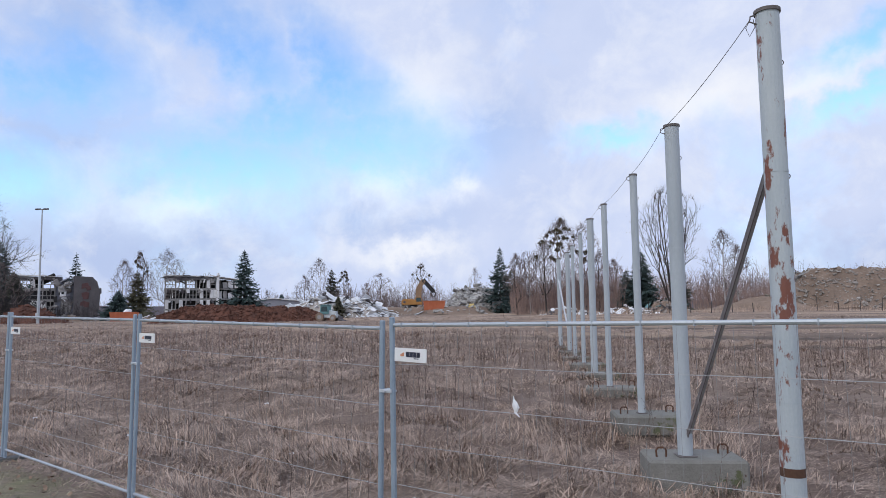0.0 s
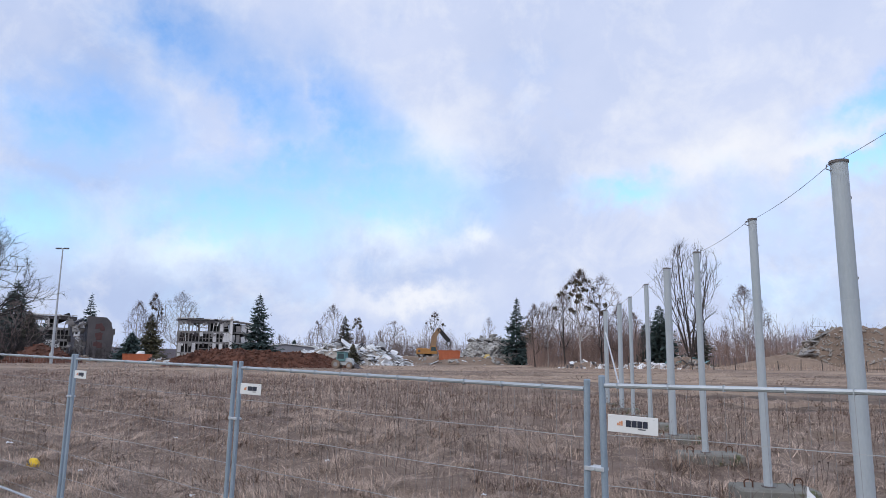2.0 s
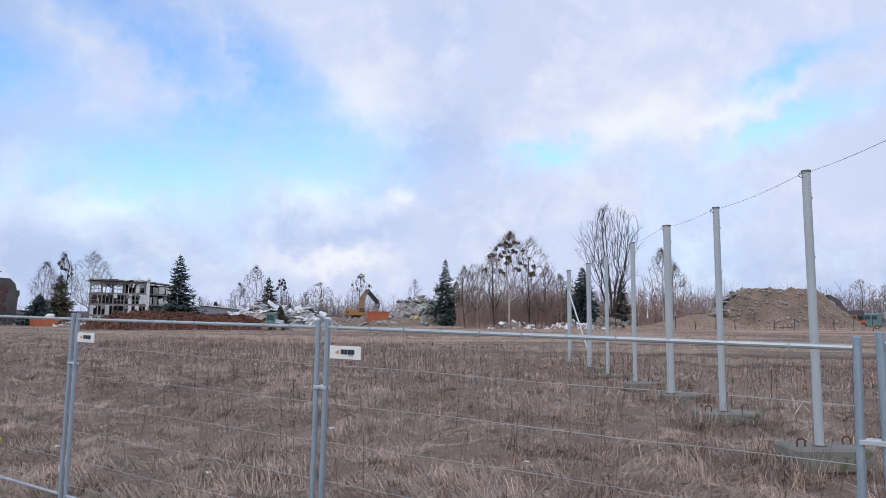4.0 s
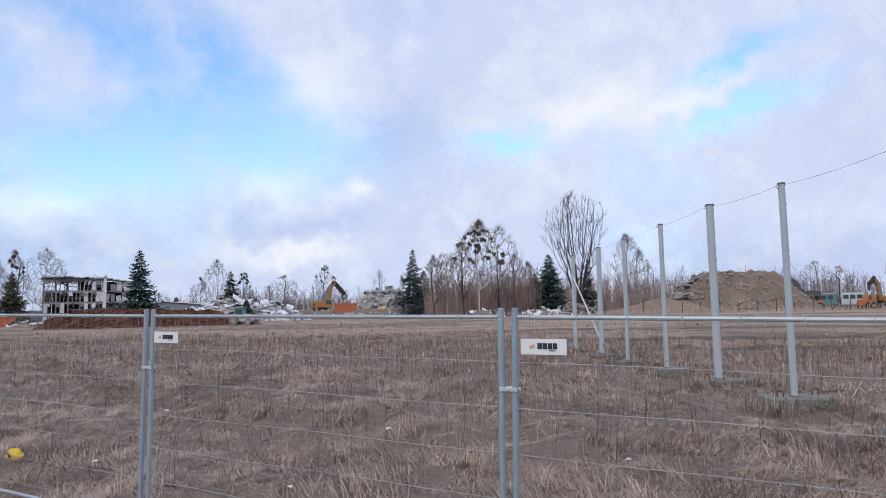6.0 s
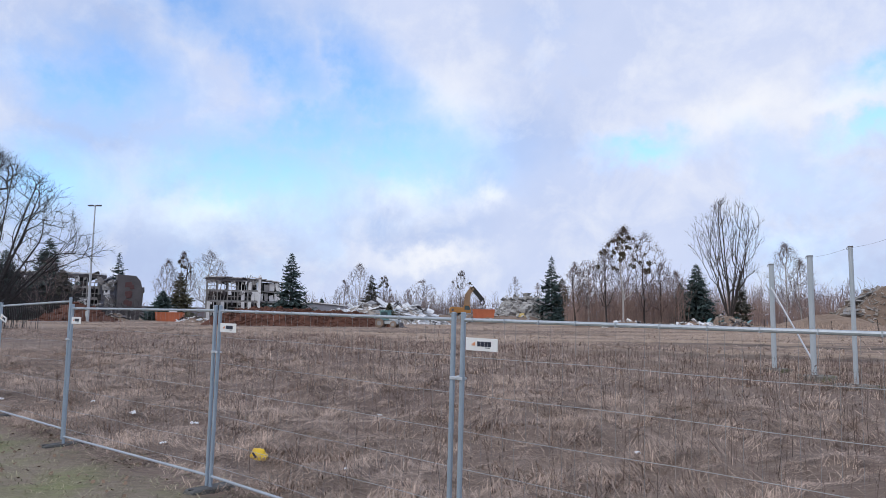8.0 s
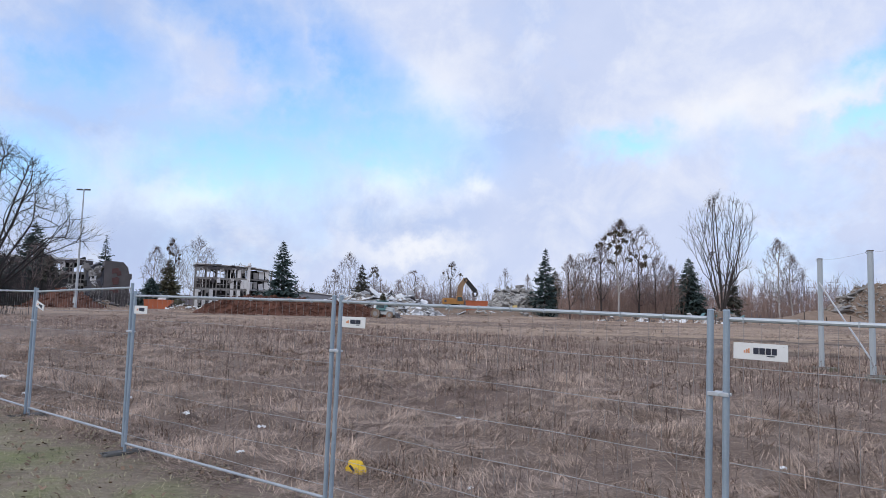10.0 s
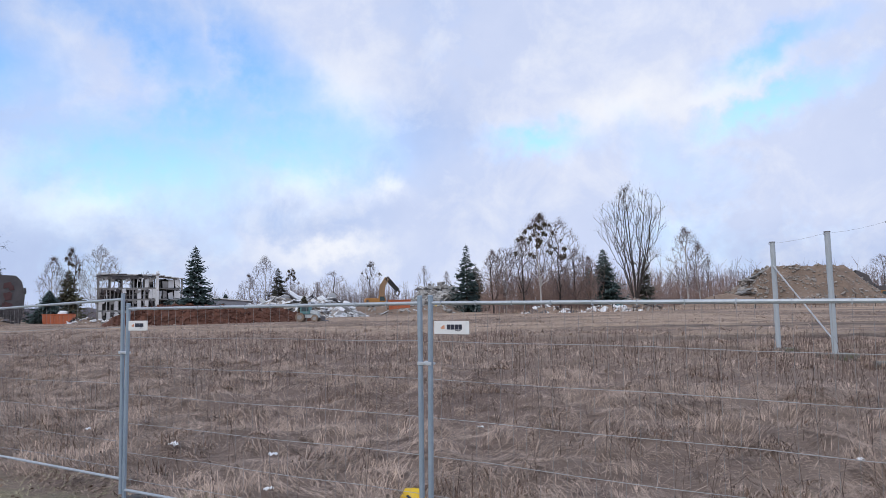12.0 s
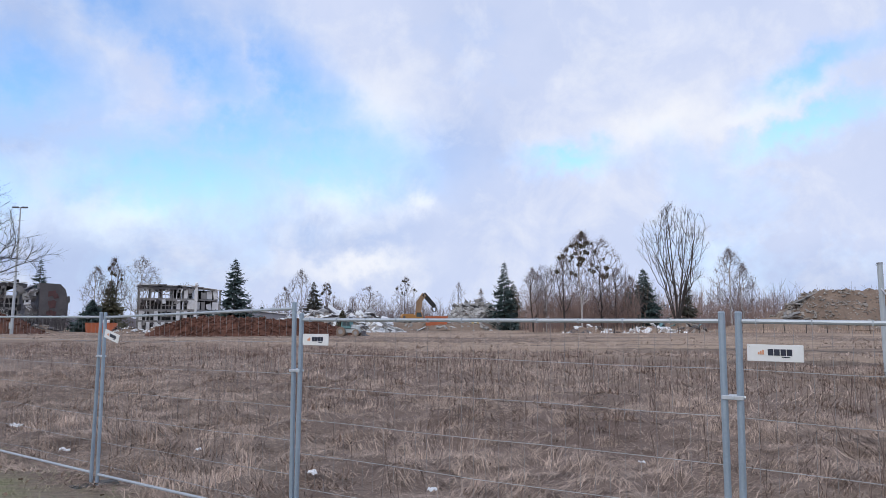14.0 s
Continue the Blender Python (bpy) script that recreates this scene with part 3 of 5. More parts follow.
def make_panel(k):
    """The panel from joint k to joint k + 1; its own x runs away from the start."""
    a, b = joint(k), joint(k + 1)
    za, zb = a.z, b.z
    if k == 4:
        za, zb = 2.225, 2.165
    if k == 3:
        zb = 2.125
    if k == -1:
        zb = 1.955
    turn, PITCH = math.degrees(math.atan2(b.y - a.y, b.x - a.x)), (b - a).to_2d().length
    slope = math.atan2(zb - za, PITCH)
    p = thing("fence_panel", (a.x, a.y, za), "galvanised mesh site fence panel standing in rough grass", "fence panel", "site fence panels")
    p.rotation_euler = (0, -slope, radians(turn))
    x0, x1 = 0.048, PITCH - 0.048
    for x in (x0, x1):
        g = Geo()
        g.tube((x, 0, -1.99), (x, 0, -0.004), 0.0205, n=10)
        g.tube((x, 0, -0.004), (x, 0, 0.004), 0.0225, 0.016, n=10)
        part("post", g, M_GALV, p, smooth=False)
    g = Geo().tube((x0 + 0.02, 0, -0.055), (x1 - 0.02, 0, -0.055), 0.014, n=8)
    for i in range(1, 34):
        x = x0 + (x1 - x0) * i / 34
        if i % 3 == 0:
            g.box((x, 0, -0.055), (0.006, 0.035, 0.035))
    part("top_rail", g, M_RAIL, p, "bright tube with weld marks")
    part("bottom_rail", Geo().tube((x0 + 0.02, 0, -1.845), (x1 - 0.02, 0, -1.845), 0.0155, n=8), M_RAIL, p)
    for i in range(6):
        z = -0.055 - 0.285 * (i + 1) + (0.03 if i == 5 else 0)
        g = Geo()
        sag = [((x0 + (x1 - x0) * j / 6), 0.004 * math.sin(j * 2.1 + k), z + 0.006 * math.sin(j * 1.7 + i + k)) for j in range(7)]
        sag[0], sag[-1] = (x0, 0, z), (x1, 0, z)
        g.path(sag, 0.0024, n=4)
        part("cross_wire", g, M_CROSS, p)
    g = Geo()
    for i in range(1, 34):
        x = x0 + (x1 - x0) * i / 34
        g.tube((x, 0.004, -1.845), (x, 0.004, -0.055), 0.0010, n=3, caps=False)
    ob = part("mesh_infill", g, M_WIRE, p)
    ob["kind"] = "stuff"
    FENCE_PARTS.append(p)


for k in range(-2, 8):
    make_panel(k)


def make_joint_fittings():
    turn = math.degrees(math.atan2(FY, FX))
    clamp = foot = None
    for k in range(-1, 8):
        j = joint(k)
        at = (j.x, j.y, j.z - 0.51)
        if clamp is None:
            clamp = thing("fence_clamp", at, "shiny zinc clamp joining two fence posts", "clamp", "fence clamps", turn=turn)
            part("band", Geo().box((0, -0.026, 0), (0.062, 0.008, 0.034)).box((0, 0.026, 0), (0.125, 0.008, 0.026)), M_CLAMP, clamp, bevel=0.003)
            part("jaw", Geo().tube((-0.066, -0.018, 0), (0.066, -0.018, 0), 0.011, n=8), M_CLAMP, clamp)
            part("bolt", Geo().tube((0, -0.045, 0), (0, 0.045, 0), 0.009, n=6), M_CLAMP, clamp)
        else:
            FENCE_PARTS.append(copy_thing(clamp, pose(*at, 0, 0, turn)))
        z = j.z - 2.04
        at = (j.x, j.y, z)
        if foot is None:
            foot = thing("fence_foot", at, "dark grey fence foot lying on grass", "fence foot", "fence feet", turn=turn)
            g = Geo().box((0, 0, 0.03), (0.21, 0.58, 0.11), taper=0.86)
            part("block", g, M_FOOT, foot, bevel=0.015)
            for y in (-0.22, 0.22):
                part("socket", Geo().tube((0, y, 0.08), (0, y, 0.089), 0.03, n=10), M_BLACK, foot)
        else:
            FENCE_PARTS.append(copy_thing(foot, pose(*at, 0, 0, turn)))

    FENCE_PARTS.extend((clamp, foot))


make_joint_fittings()
site_fence = thing("site_fence", (AX, AY, gz(AX, AY)), "temporary galvanised mesh fence clamped together on concrete feet", "fence")
for ob in FENCE_PARTS:
    ob.parent = site_fence
    ob.matrix_parent_inverse = Matrix.Translation((-AX, -AY, -gz(AX, AY)))
    for key in ("category", "group"):
        if key in ob:
            del ob[key]


def make_sign(k, tilt):
    """A small board wired to the start-side end of the panel that begins at joint k, away from the start."""
    j = joint(k)
    turn = math.degrees(math.atan2(-FY, -FX))
    at = (j.x - FX * 0.09 - NX * 0.022, j.y - FY * 0.09 - NY * 0.022, j.z - 0.24)
    s = thing("sign_board", at, "small white plastic sign wired to the fence", "sign", "fence signs")
    s.rotation_euler, s.scale = (0, radians(tilt), radians(turn)), (0.8, 1.0, 0.8)
    part("plate", Geo().box((0.19, 0, 0), (0.375, 0.006, 0.122)), M_SIGN, s, bevel=0.002)
    # plain marks in place of the firm's mark
    for x, w, h in ((0.142, 0.037, 0.046), (0.184, 0.037, 0.046), (0.226, 0.035, 0.046), (0.266, 0.035, 0.046)):
        part("dark_mark", Geo().box((x + 0.02, -0.0045, 0.006), (w, 0.003, h)), M_INK, s)
    for x, h in ((0.082, 0.018), (0.097, 0.027), (0.112, 0.034)):
        part("orange_mark", Geo().box((x, -0.0045, -0.012 + h / 2), (0.011, 0.003, h)), M_ORANGE_INK, s)
    part("small_print", Geo().box((0.262, -0.0045, -0.028), (0.052, 0.003, 0.007)), M_INK, s)
    for x in (0.02, 0.35):
        part("wire_tie", Geo().tube((x, -0.006, 0.045), (x, 0.03, 0.045), 0.002, n=4), M_WIRE, s)


for k, tilt in ((-1, 0), (0, 1.5), (1, 0.5), (2, 1), (3, 0.5), (4, 0), (5, 14), (6, 4), (7, 0)):
    make_sign(k, tilt)


# ---- row of steel poles on concrete blocks ----
POLES = [(1.18, 6.0, 0.081, 1), (1.37, 8.945, 0.082, 0), (1.628, 11.80, 0.056, 0), (1.77, 14.745, 0.056, 0), (2.025, 17.615, 0.080, 0),
         (2.293, 20.584, 0.058, 0), (2.56, 23.715, 0.056, 0), (2.836, 26.624, 0.082, 0), (2.942, 29.75, 0.082, 0)]
BLOCK_TOP = [0.34, 0.366, 0.41, 0.486, 0.50, 0.50, 0.466, 0.49, 0.478]
POLE_TOP = [4.15, 4.10, 4.095, 4.085, 4.17, 4.138, 4.092, 4.113, 4.111]


def make_poles():
    rr = random.Random(11)
    for i, (x, y, r, rusty) in enumerate(POLES):
        zb, zt = BLOCK_TOP[i], POLE_TOP[i]
        p = thing("steel_pole", (x, y, zb), "pale grey steel pole with flaking rusty paint on concrete" if rusty else
                  "tall pale grey painted steel pole on concrete block", "pole", "row of steel poles")
        h = zt - zb
        m = M_POLE_RUST if rusty else M_POLE
        g = Geo()
        g.tube((0, 0, 0), (0, 0, h), r, n=20)
        part("shaft", g, m, p, smooth=False)
        for z in ((1.0, 2.62) if rusty else (h * 0.62,)):
            part("weld_ring", Geo().tube((0, 0, z - 0.006), (0, 0, z + 0.006), r * 1.025, n=20), m, p)
        if rusty:
            part("rust_band", Geo().tube((0, 0, 0.50), (0, 0, 0.56), r * 1.012, n=20), M_RUST, p, "bare rusty band")
        part("cap", Geo().tube((0, 0, h - 0.012), (0, 0, h + 0.014), r * 1.14, n=16), M_ANGLE, p, "dark steel cap")
        part("base_plate", Geo().box((0, 0, 0.008), (r * 2.5, r * 2.5, 0.016)), M_ANGLE, p, bevel=0.003)
        for z in (h * 0.9, h * 0.68, h * 0.5):
            g = Geo()
            pts = [(r + 0.0 + 0.018 * math.sin(a), 0, z + 0.018 * math.cos(a)) for a in np.linspace(0, math.pi, 6)]
            g.path(pts, 0.004, n=5)
            part("hook", g, M_ANGLE, p)
        part("cable_eye", Geo().path([(-r, 0, h - 0.02), (-r - 0.04, 0, h - 0.03), (-r - 0.05, 0, h - 0.07), (-r, 0, h - 0.09)], 0.006, n=5), M_ANGLE, p)
        # block below, with two lifting loops
        w, dpt = rr.uniform(1.0, 1.08), rr.uniform(0.62, 0.68)
        zg = gz(x, y) - 0.08
        b = thing("concrete_block", (x + 0.09, y + 0.06, zg), "weathered grey concrete ballast block sunk in dry grass", "concrete block", "pole footings", turn=-4 + rr.uniform(-2, 2))
        g = Geo()
        hw, hd, c = w / 2, dpt / 2, 0.16
        g.prism([(-hw, 0), (hw, 0), (hw, zb - zg), (-hw, zb - zg)], -hd, hd)
        bmo = part("body", g, M_CONC, b, bevel=0.03)
        for lx, ly in ((-0.36, -0.12), (0.36, 0.08)):
            zt2 = zb - zg
            pts = [(lx - 0.05, ly, zt2 - 0.02), (lx - 0.055, ly, zt2 + 0.07), (lx - 0.03, ly, zt2 + 0.1), (lx + 0.03, ly, zt2 + 0.1), (lx + 0.055, ly, zt2 + 0.07), (lx + 0.05, ly, zt2 - 0.02)]
            part("lifting_loop", Geo().path(pts, 0.011, n=6), M_RUST, b, "rusty bent bar")


make_poles()


def make_block_grass():
    """Taller grass left standing round the footings."""
    r = np.random
    px, py = np.array([p[0] for p in POLES]), np.array([p[1] for p in POLES])
    k = np.repeat(np.arange(len(POLES)), 420)
    n = len(k)
    a, far = r.uniform(0, 6.28, n), np.abs(r.normal(0, 0.12, n))
    x = px[k] + 0.09 + np.clip(np.cos(a) * 0.8, -0.54, 0.54) + np.sign(np.cos(a)) * far
    y = py[k] + 0.06 + np.clip(np.sin(a) * 0.6, -0.36, 0.36) + np.sign(np.sin(a)) * far
    blades("dry_grass", x, y, r.uniform(0.2, 0.5, n) * np.where(k < 2, 0.6, 1.0), 0.009 * r.uniform(0.6, 1.4, n), np.clip(r.normal(1.0, 0.25, n), 0.3, 1.5), r.uniform(0, 6.28, n), M_STRAW,
           "dry grass standing round the footings", "grass", curl=r.uniform(0.2, 1.2, n))


make_block_grass()


def make_brace(i, j, z_top, z_low, m, m_face, label):
    """An angle iron from pole i, high up, to the foot of pole j."""
    a, b = Vector((POLES[i][0], POLES[i][1], z_top)), Vector((POLES[j][0], POLES[j][1], z_low))
    d = (b - a).normalized()
    a, b = a + d * POLES[i][2] * 0.5 + Vector((-0.06, 0, 0)), b - d * 0.02 + Vector((POLES[j][2] * 0.2 - 0.03, -POLES[j][2] - 0.012, 0))
    t = thing("brace", a, label, "brace", "pole braces")
    d = b - a
    side = Vector((1, 0, 0))
    nrm = d.cross(side).normalized()
    g = Geo()
    for u, w, wu, ww in ((side, nrm, 0.06, 0.007), (nrm, side, 0.06, 0.007)):
        k = len(g.v)
        for p in (Vector(), d):
            for e, f in ((0, 0), (wu, 0), (wu, ww), (0, ww)):
                g.v.append(tuple(p + u * e + w * f))
        for f in ((3, 2, 1, 0), (4, 5, 6, 7), (0, 1, 5, 4), (1, 2, 6, 5), (2, 3, 7, 6), (3, 0, 4, 7)):
            g.f.append(tuple(k + q for q in f))
    flange = Geo()
    flange.v, flange.f = g.v[:8], g.f[:6]
    web = Geo()
    web.v, web.f = g.v[8:], [tuple(i - 8 for i in f) for f in g.f[6:]]
    # the flange has a colour of its own, paler than the web on the first brace
    part("flange", flange, m_face, t, "paler face")
    part("web", web, m, t)
    for p, q in ((Vector((0.03, -0.03, 0)), Vector((0.03, 0.05, 0))), (d + Vector((0.03, -0.03, 0.03)), d + Vector((0.03, 0.04, 0.03)))):
        part("bolt", Geo().tube(p, q, 0.018, n=6), M_RUST, t)


make_brace(0, 1, 3.05, 0.62, M_ANGLE, M_GREY_ANGLE, "dark weathered angle iron brace bolted between poles")
make_brace(8, 7, 3.3, 0.75, M_PALE_ANGLE, M_PALE_ANGLE, "pale painted angle iron brace between end poles")


def make_cable():
    for i in range(len(POLES) - 1):
        (xa, ya, ra, _), (xb, yb, rb, _) = POLES[i], POLES[i + 1]
        a, b = Vector((xa - ra - 0.04, ya, POLE_TOP[i] - 0.05)), Vector((xb - rb - 0.04, yb, POLE_TOP[i + 1] - 0.05))
        pts = []
        for k in range(9):
            p = a.lerp(b, k / 8)
            p.z -= 0.05 * (1 - (2 * k / 8 - 1) ** 2)
            pts.append(p - a)
        c = thing("cable", a, "thin steel cable strung between pole tops", "cable", "pole cables")
        part("strand", Geo().path(pts, 0.0028, n=4), M_ANGLE, c)
        if i == 0:
            part("loose_end", Geo().path([(0, 0, 0), (-0.03, 0.02, -0.06), (0.0, 0.03, -0.12), (0.03, 0.0, -0.06), (0.01, -0.02, -0.01)], 0.003, n=4), M_ANGLE, c)


make_cable()


# ---- trees ----
def rand_dir(rr):
    return Vector((rr.gauss(0, 1), rr.gauss(0, 1), rr.gauss(0, 1))).normalized()


CROWNS = {}


def skeleton(chains, pts, bf, down, squash):
    """Joins limbs given as chains of points, and then the crown's points one by one, into one branching tree."""
    pos, par, run = [Vector((0, 0, 0))], [-1], [0.0]
    for chain in chains:
        p = 0
        for q in chain:
            pos.append(Vector(q))
            par.append(p)
            run.append(run[p] + (pos[-1] - pos[p]).length)
            p = len(pos) - 1
    pts = np.array(pts)
    n = len(pts)
    best, link, free = np.full(n, 1e9), np.zeros(n, int), np.ones(n, bool)

    def offer(k):
        d = pts - np.array(pos[k])
        c = np.sqrt(d[:, 0] ** 2 + d[:, 1] ** 2 + (d[:, 2] * squash) ** 2) + down * np.maximum(0, -d[:, 2]) + bf * run[k]
        m = free & (c < best)
        best[m], link[m] = c[m], k

    for k in range(1, len(pos)):
        offer(k)
    for _ in range(n):
        i = int(np.argmin(best))
        p = int(link[i])
        pos.append(Vector(pts[i]))
        par.append(p)
        run.append(run[p] + (pos[-1] - pos[p]).length)
        free[i], best[i] = False, 1e12
        offer(len(pos) - 1)
    for _ in range(2):
        kid = {}
        for i, p in enumerate(par):
            if p >= 0:
                kid.setdefault(p, i)
        for i, p in enumerate(par):
            if p > 0 and i in kid:
                pos[i] = pos[i] * 0.5 + (pos[p] + pos[kid[i]]) * 0.25
    return pos, par


def bare_tree(at, height, label, bark, twig, seed, width=0.3, base=0.2, belly=0.55, n=420, r=0.02, bf=0.25, down=0.6, squash=1.0, limbs=None, twigs=5, reach=0.055,
              droop=0.0, lean=0.05, group="", trunk_top=0.8, split=0.0, expo=2.4):
    """A leafless tree: a trunk or several limbs, branches that fill the crown's outline, and fine twigs at their ends."""
    rr = random.Random(seed)
    x, y = at
    t = thing("bare_tree", (x, y, gz(x, y) - 0.1), label, "tree", group)
    if limbs is None:
        lx, ly = rr.uniform(-lean, lean), rr.uniform(-lean, lean)
        limbs = [(lx, ly, trunk_top)]
    chains, pts = [], []
    for lx, ly, top in limbs:
        m = 9
        # limbs start steep and lean out, or start out and turn up
        chain = []
        for k in range(1, m + 1):
            f = k / m
            s = f ** 1.15
            chain.append((height * (lx * s + 0.006 * rr.gauss(0, 1)), height * (ly * s + 0.006 * rr.gauss(0, 1)), height * top * f))
        chains.append(chain)
    off = Vector((seed * 3.7, 1.3, 0))
    while len(pts) < n:
        f = base + (1 - base) * rr.random() ** 0.85
        g = ((f - base) / (belly - base)) ** 0.6 if f < belly else max(0.0, 1 - ((f - belly) / (1 - belly)) ** 1.6) ** 0.85
        a = rr.uniform(0, 6.283)
        q = math.sqrt(rr.random()) ** 0.8
        edge = width * g * (1 + 0.4 * noise.noise(off + Vector((math.cos(a) * 1.5, math.sin(a) * 1.5, f * 4))))
        p = Vector((math.cos(a) * edge * q, math.sin(a) * edge * q, f)) * height
        if noise.noise(off + p * (5.0 / height)) < -0.22 or abs(p.x - 0.01 * height) < split * height * f ** 3:
            continue
        pts.append(p)
    pos, par = skeleton(chains, pts, bf, down, squash)
    kids = [0] * len(pos)
    area = [0.0] * len(pos)
    for i in range(len(pos) - 1, 0, -1):
        if not kids[i]:
            area[i] = r ** expo
        area[par[i]] += area[i]
        kids[par[i]] += 1
    rad = [a ** (1 / expo) for a in area]
    thick, thin = Geo(), Geo()
    for i in range(1, len(pos)):
        p = par[i]
        r0 = min(rad[p], rad[i] * 1.5)
        big = rad[i] > 2.6 * r
        (thick if big else thin).tube(pos[p], pos[i], r0, rad[i], 7 if big else 3, False)
        if rad[i] < 2.4 * r:
            d = (pos[i] - pos[p]).normalized()
            for _ in range(twigs if not kids[i] else max(1, twigs // 2)):
                q = pos[p].lerp(pos[i], rr.uniform(0.3, 1.0))
                e = (d + rand_dir(rr) * 0.75 + Vector((0, 0, 0.25))).normalized()
                w = reach * height * rr.uniform(0.5, 1.2)
                mid = q + e * w * 0.5
                tip = mid + (e + Vector((0, 0, -droop)) + rand_dir(rr) * 0.2).normalized() * w * 0.5
                for a, b, ra in ((q, mid, 0.62 * r), (mid, tip, 0.42 * r)):
                    s = (b - a).cross(rand_dir(rr)).normalized() * ra
                    u = s.cross((b - a).normalized())
                    k = len(thin.v)
                    thin.v += [tuple(a + s), tuple(a - s * 0.5 + u * 0.87), tuple(a - s * 0.5 - u * 0.87), tuple(b)]
                    thin.f += [(k, k + 1, k + 3), (k + 1, k + 2, k + 3), (k + 2, k, k + 3)]
    CROWNS[t.name] = [tuple(q) for q in pos[1:] if q.z > 0.5 * height]
    part("trunk", thick, bark, t)
    part("crown", thin, twig, t, "fine leafless twigs")
    return t


def spruce(at, top, radius, seed, label, needles=M_SPRUCE, group="", gaps=0.12, name="spruce_tree"):
    """Tiers of drooping boughs, each a spine hung with short sprays, with gaps between the tiers."""
    rr = random.Random(seed)
    x, y = at
    z0 = gz(x, y) - 0.1
    h = top - z0
    t = thing(name, (x, y, z0), label, "tree", group)
    part("trunk", Geo().tube((0, 0, 0), (0, 0, h * 0.97), 0.014 * h, 0.02, 7), M_BARK, t)
    g = Geo()
    z = 0.05 * h
    while z < h * 0.97:
        k = z / h
        rad = 1.75 * radius * (1 - k) ** 0.85 * rr.uniform(0.78, 1.15) + 0.12
        n = max(5, int(6 * (1 - k) + 6))
        a0 = rr.random() * 6.28
        for i in range(n):
            if rr.random() < gaps:
                continue
            a = a0 + 6.283 * i / n + rr.uniform(-0.25, 0.25)
            ln = rad * rr.uniform(0.6, 1.15)
            ca, sa = math.cos(a), math.sin(a)
            out, tan = Vector((ca, sa, 0)), Vector((-sa, ca, 0))
            droop, rise = rr.uniform(0.10, 0.34), rr.uniform(0.1, 0.3)
            zz = z + rr.uniform(-0.012, 0.012) * h

            def spine(f):
                return Vector((ca * ln * f, sa * ln * f, zz - droop * ln * math.sin(f * 2.0) + rise * ln * f * f))
            m = 4 + int(5 * (1 - k))
            for j in range(m):
                f = 0.14 + 0.86 * j / m
                c = spine(f)
                w = (ln * 0.42 * (1.15 - f) + 0.2) * rr.uniform(0.7, 1.2)
                for side in (-1, 1):
                    o = (out * 0.8 + tan * side * rr.uniform(0.4, 0.9) + Vector((0, 0, -0.38 + rr.uniform(-0.25, 0.3)))) * w
                    e = (out * 0.4 - tan * side * 0.3 + Vector((0, 0, rr.uniform(-0.5, 0.5)))) * w * 0.36
                    g.face((c - e * 0.5, c + o * 0.55 - e, c + o, c + o * 0.4 + e))
            c, tip = spine(0.85), spine(1.1)
            g.face((c - tan * 0.05 * ln, tip, c + tan * 0.05 * ln + Vector((0, 0, 0.05))))
        z += h * (0.034 * (1 - k) + 0.014)
    for q in range(8):
        a, zz = q * 2.4, h * (0.93 + 0.007 * q)
        o = Vector((math.cos(a), math.sin(a), 0.5)) * (0.32 - 0.03 * q)
        g.face((Vector((0, 0, zz - 0.15)), Vector((0, 0, zz)) + o, Vector((0, 0, zz + 0.2))))
    g.tube((0, 0, h * 0.9), (0, 0, h), 0.07, 0.02, 5)
    part("foliage", g, needles, t)
    return t


def mistletoe(tree, centre, r, seed):
    rr = random.Random(seed)
    g = Geo()
    for _ in range(90):
        d = rand_dir(rr)
        b = Vector(centre) + d * r * rr.uniform(0.25, 0.95)
        e = rand_dir(rr).cross(d) * r * 0.3
        g.face((b - e, b + d * r * 0.3, b + e, b - d * r * 0.2))
    part("mistletoe", g, M_MISTLE, tree, "dark ball of mistletoe")


# the two big bare trees of the field's edge
bare_tree((47.6, 162.5), 29.5, "tall leafless poplar with several rising stems", M_BARK, M_BARK, 3, width=0.30, base=0.26, belly=0.66, n=900, r=0.025, bf=0.26, down=1.5, squash=0.55, split=0.045, expo=2.0,
          limbs=[(-0.24, 0.02, 0.70), (-0.16, 0.06, 0.86), (-0.10, -0.04, 0.95), (-0.06, 0.03, 0.99), (0.085, -0.03, 0.99), (0.14, 0.05, 0.96), (0.2, 0.0, 0.80), (-0.19, -0.1, 0.56), (0.16, 0.1, 0.6)],
          twigs=6, reach=0.05)
bare_tree((-51.3, 62.9), 15.9, "large dark leafless tree with spreading limbs", M_DARKTWIG, M_DARKTWIG, 8, width=0.6, base=0.14, belly=0.48, n=2100, r=0.0150, bf=0.24, down=0.35, squash=0.85, expo=2.05,
          limbs=[(0.02, -0.05, 0.93), (0.2, 0.1, 0.9), (0.36, -0.1, 0.78), (0.46, 0.1, 0.56), (0.5, -0.12, 0.4), (-0.15, 0.2, 0.9), (-0.3, -0.1, 0.8), (-0.42, 0.05, 0.5), (0.1, -0.4, 0.55), (0.3, -0.33, 0.6), (0.05, 0.4, 0.6), (0.12, 0.0, 0.99)],
          twigs=6, reach=0.075, droop=0.1)

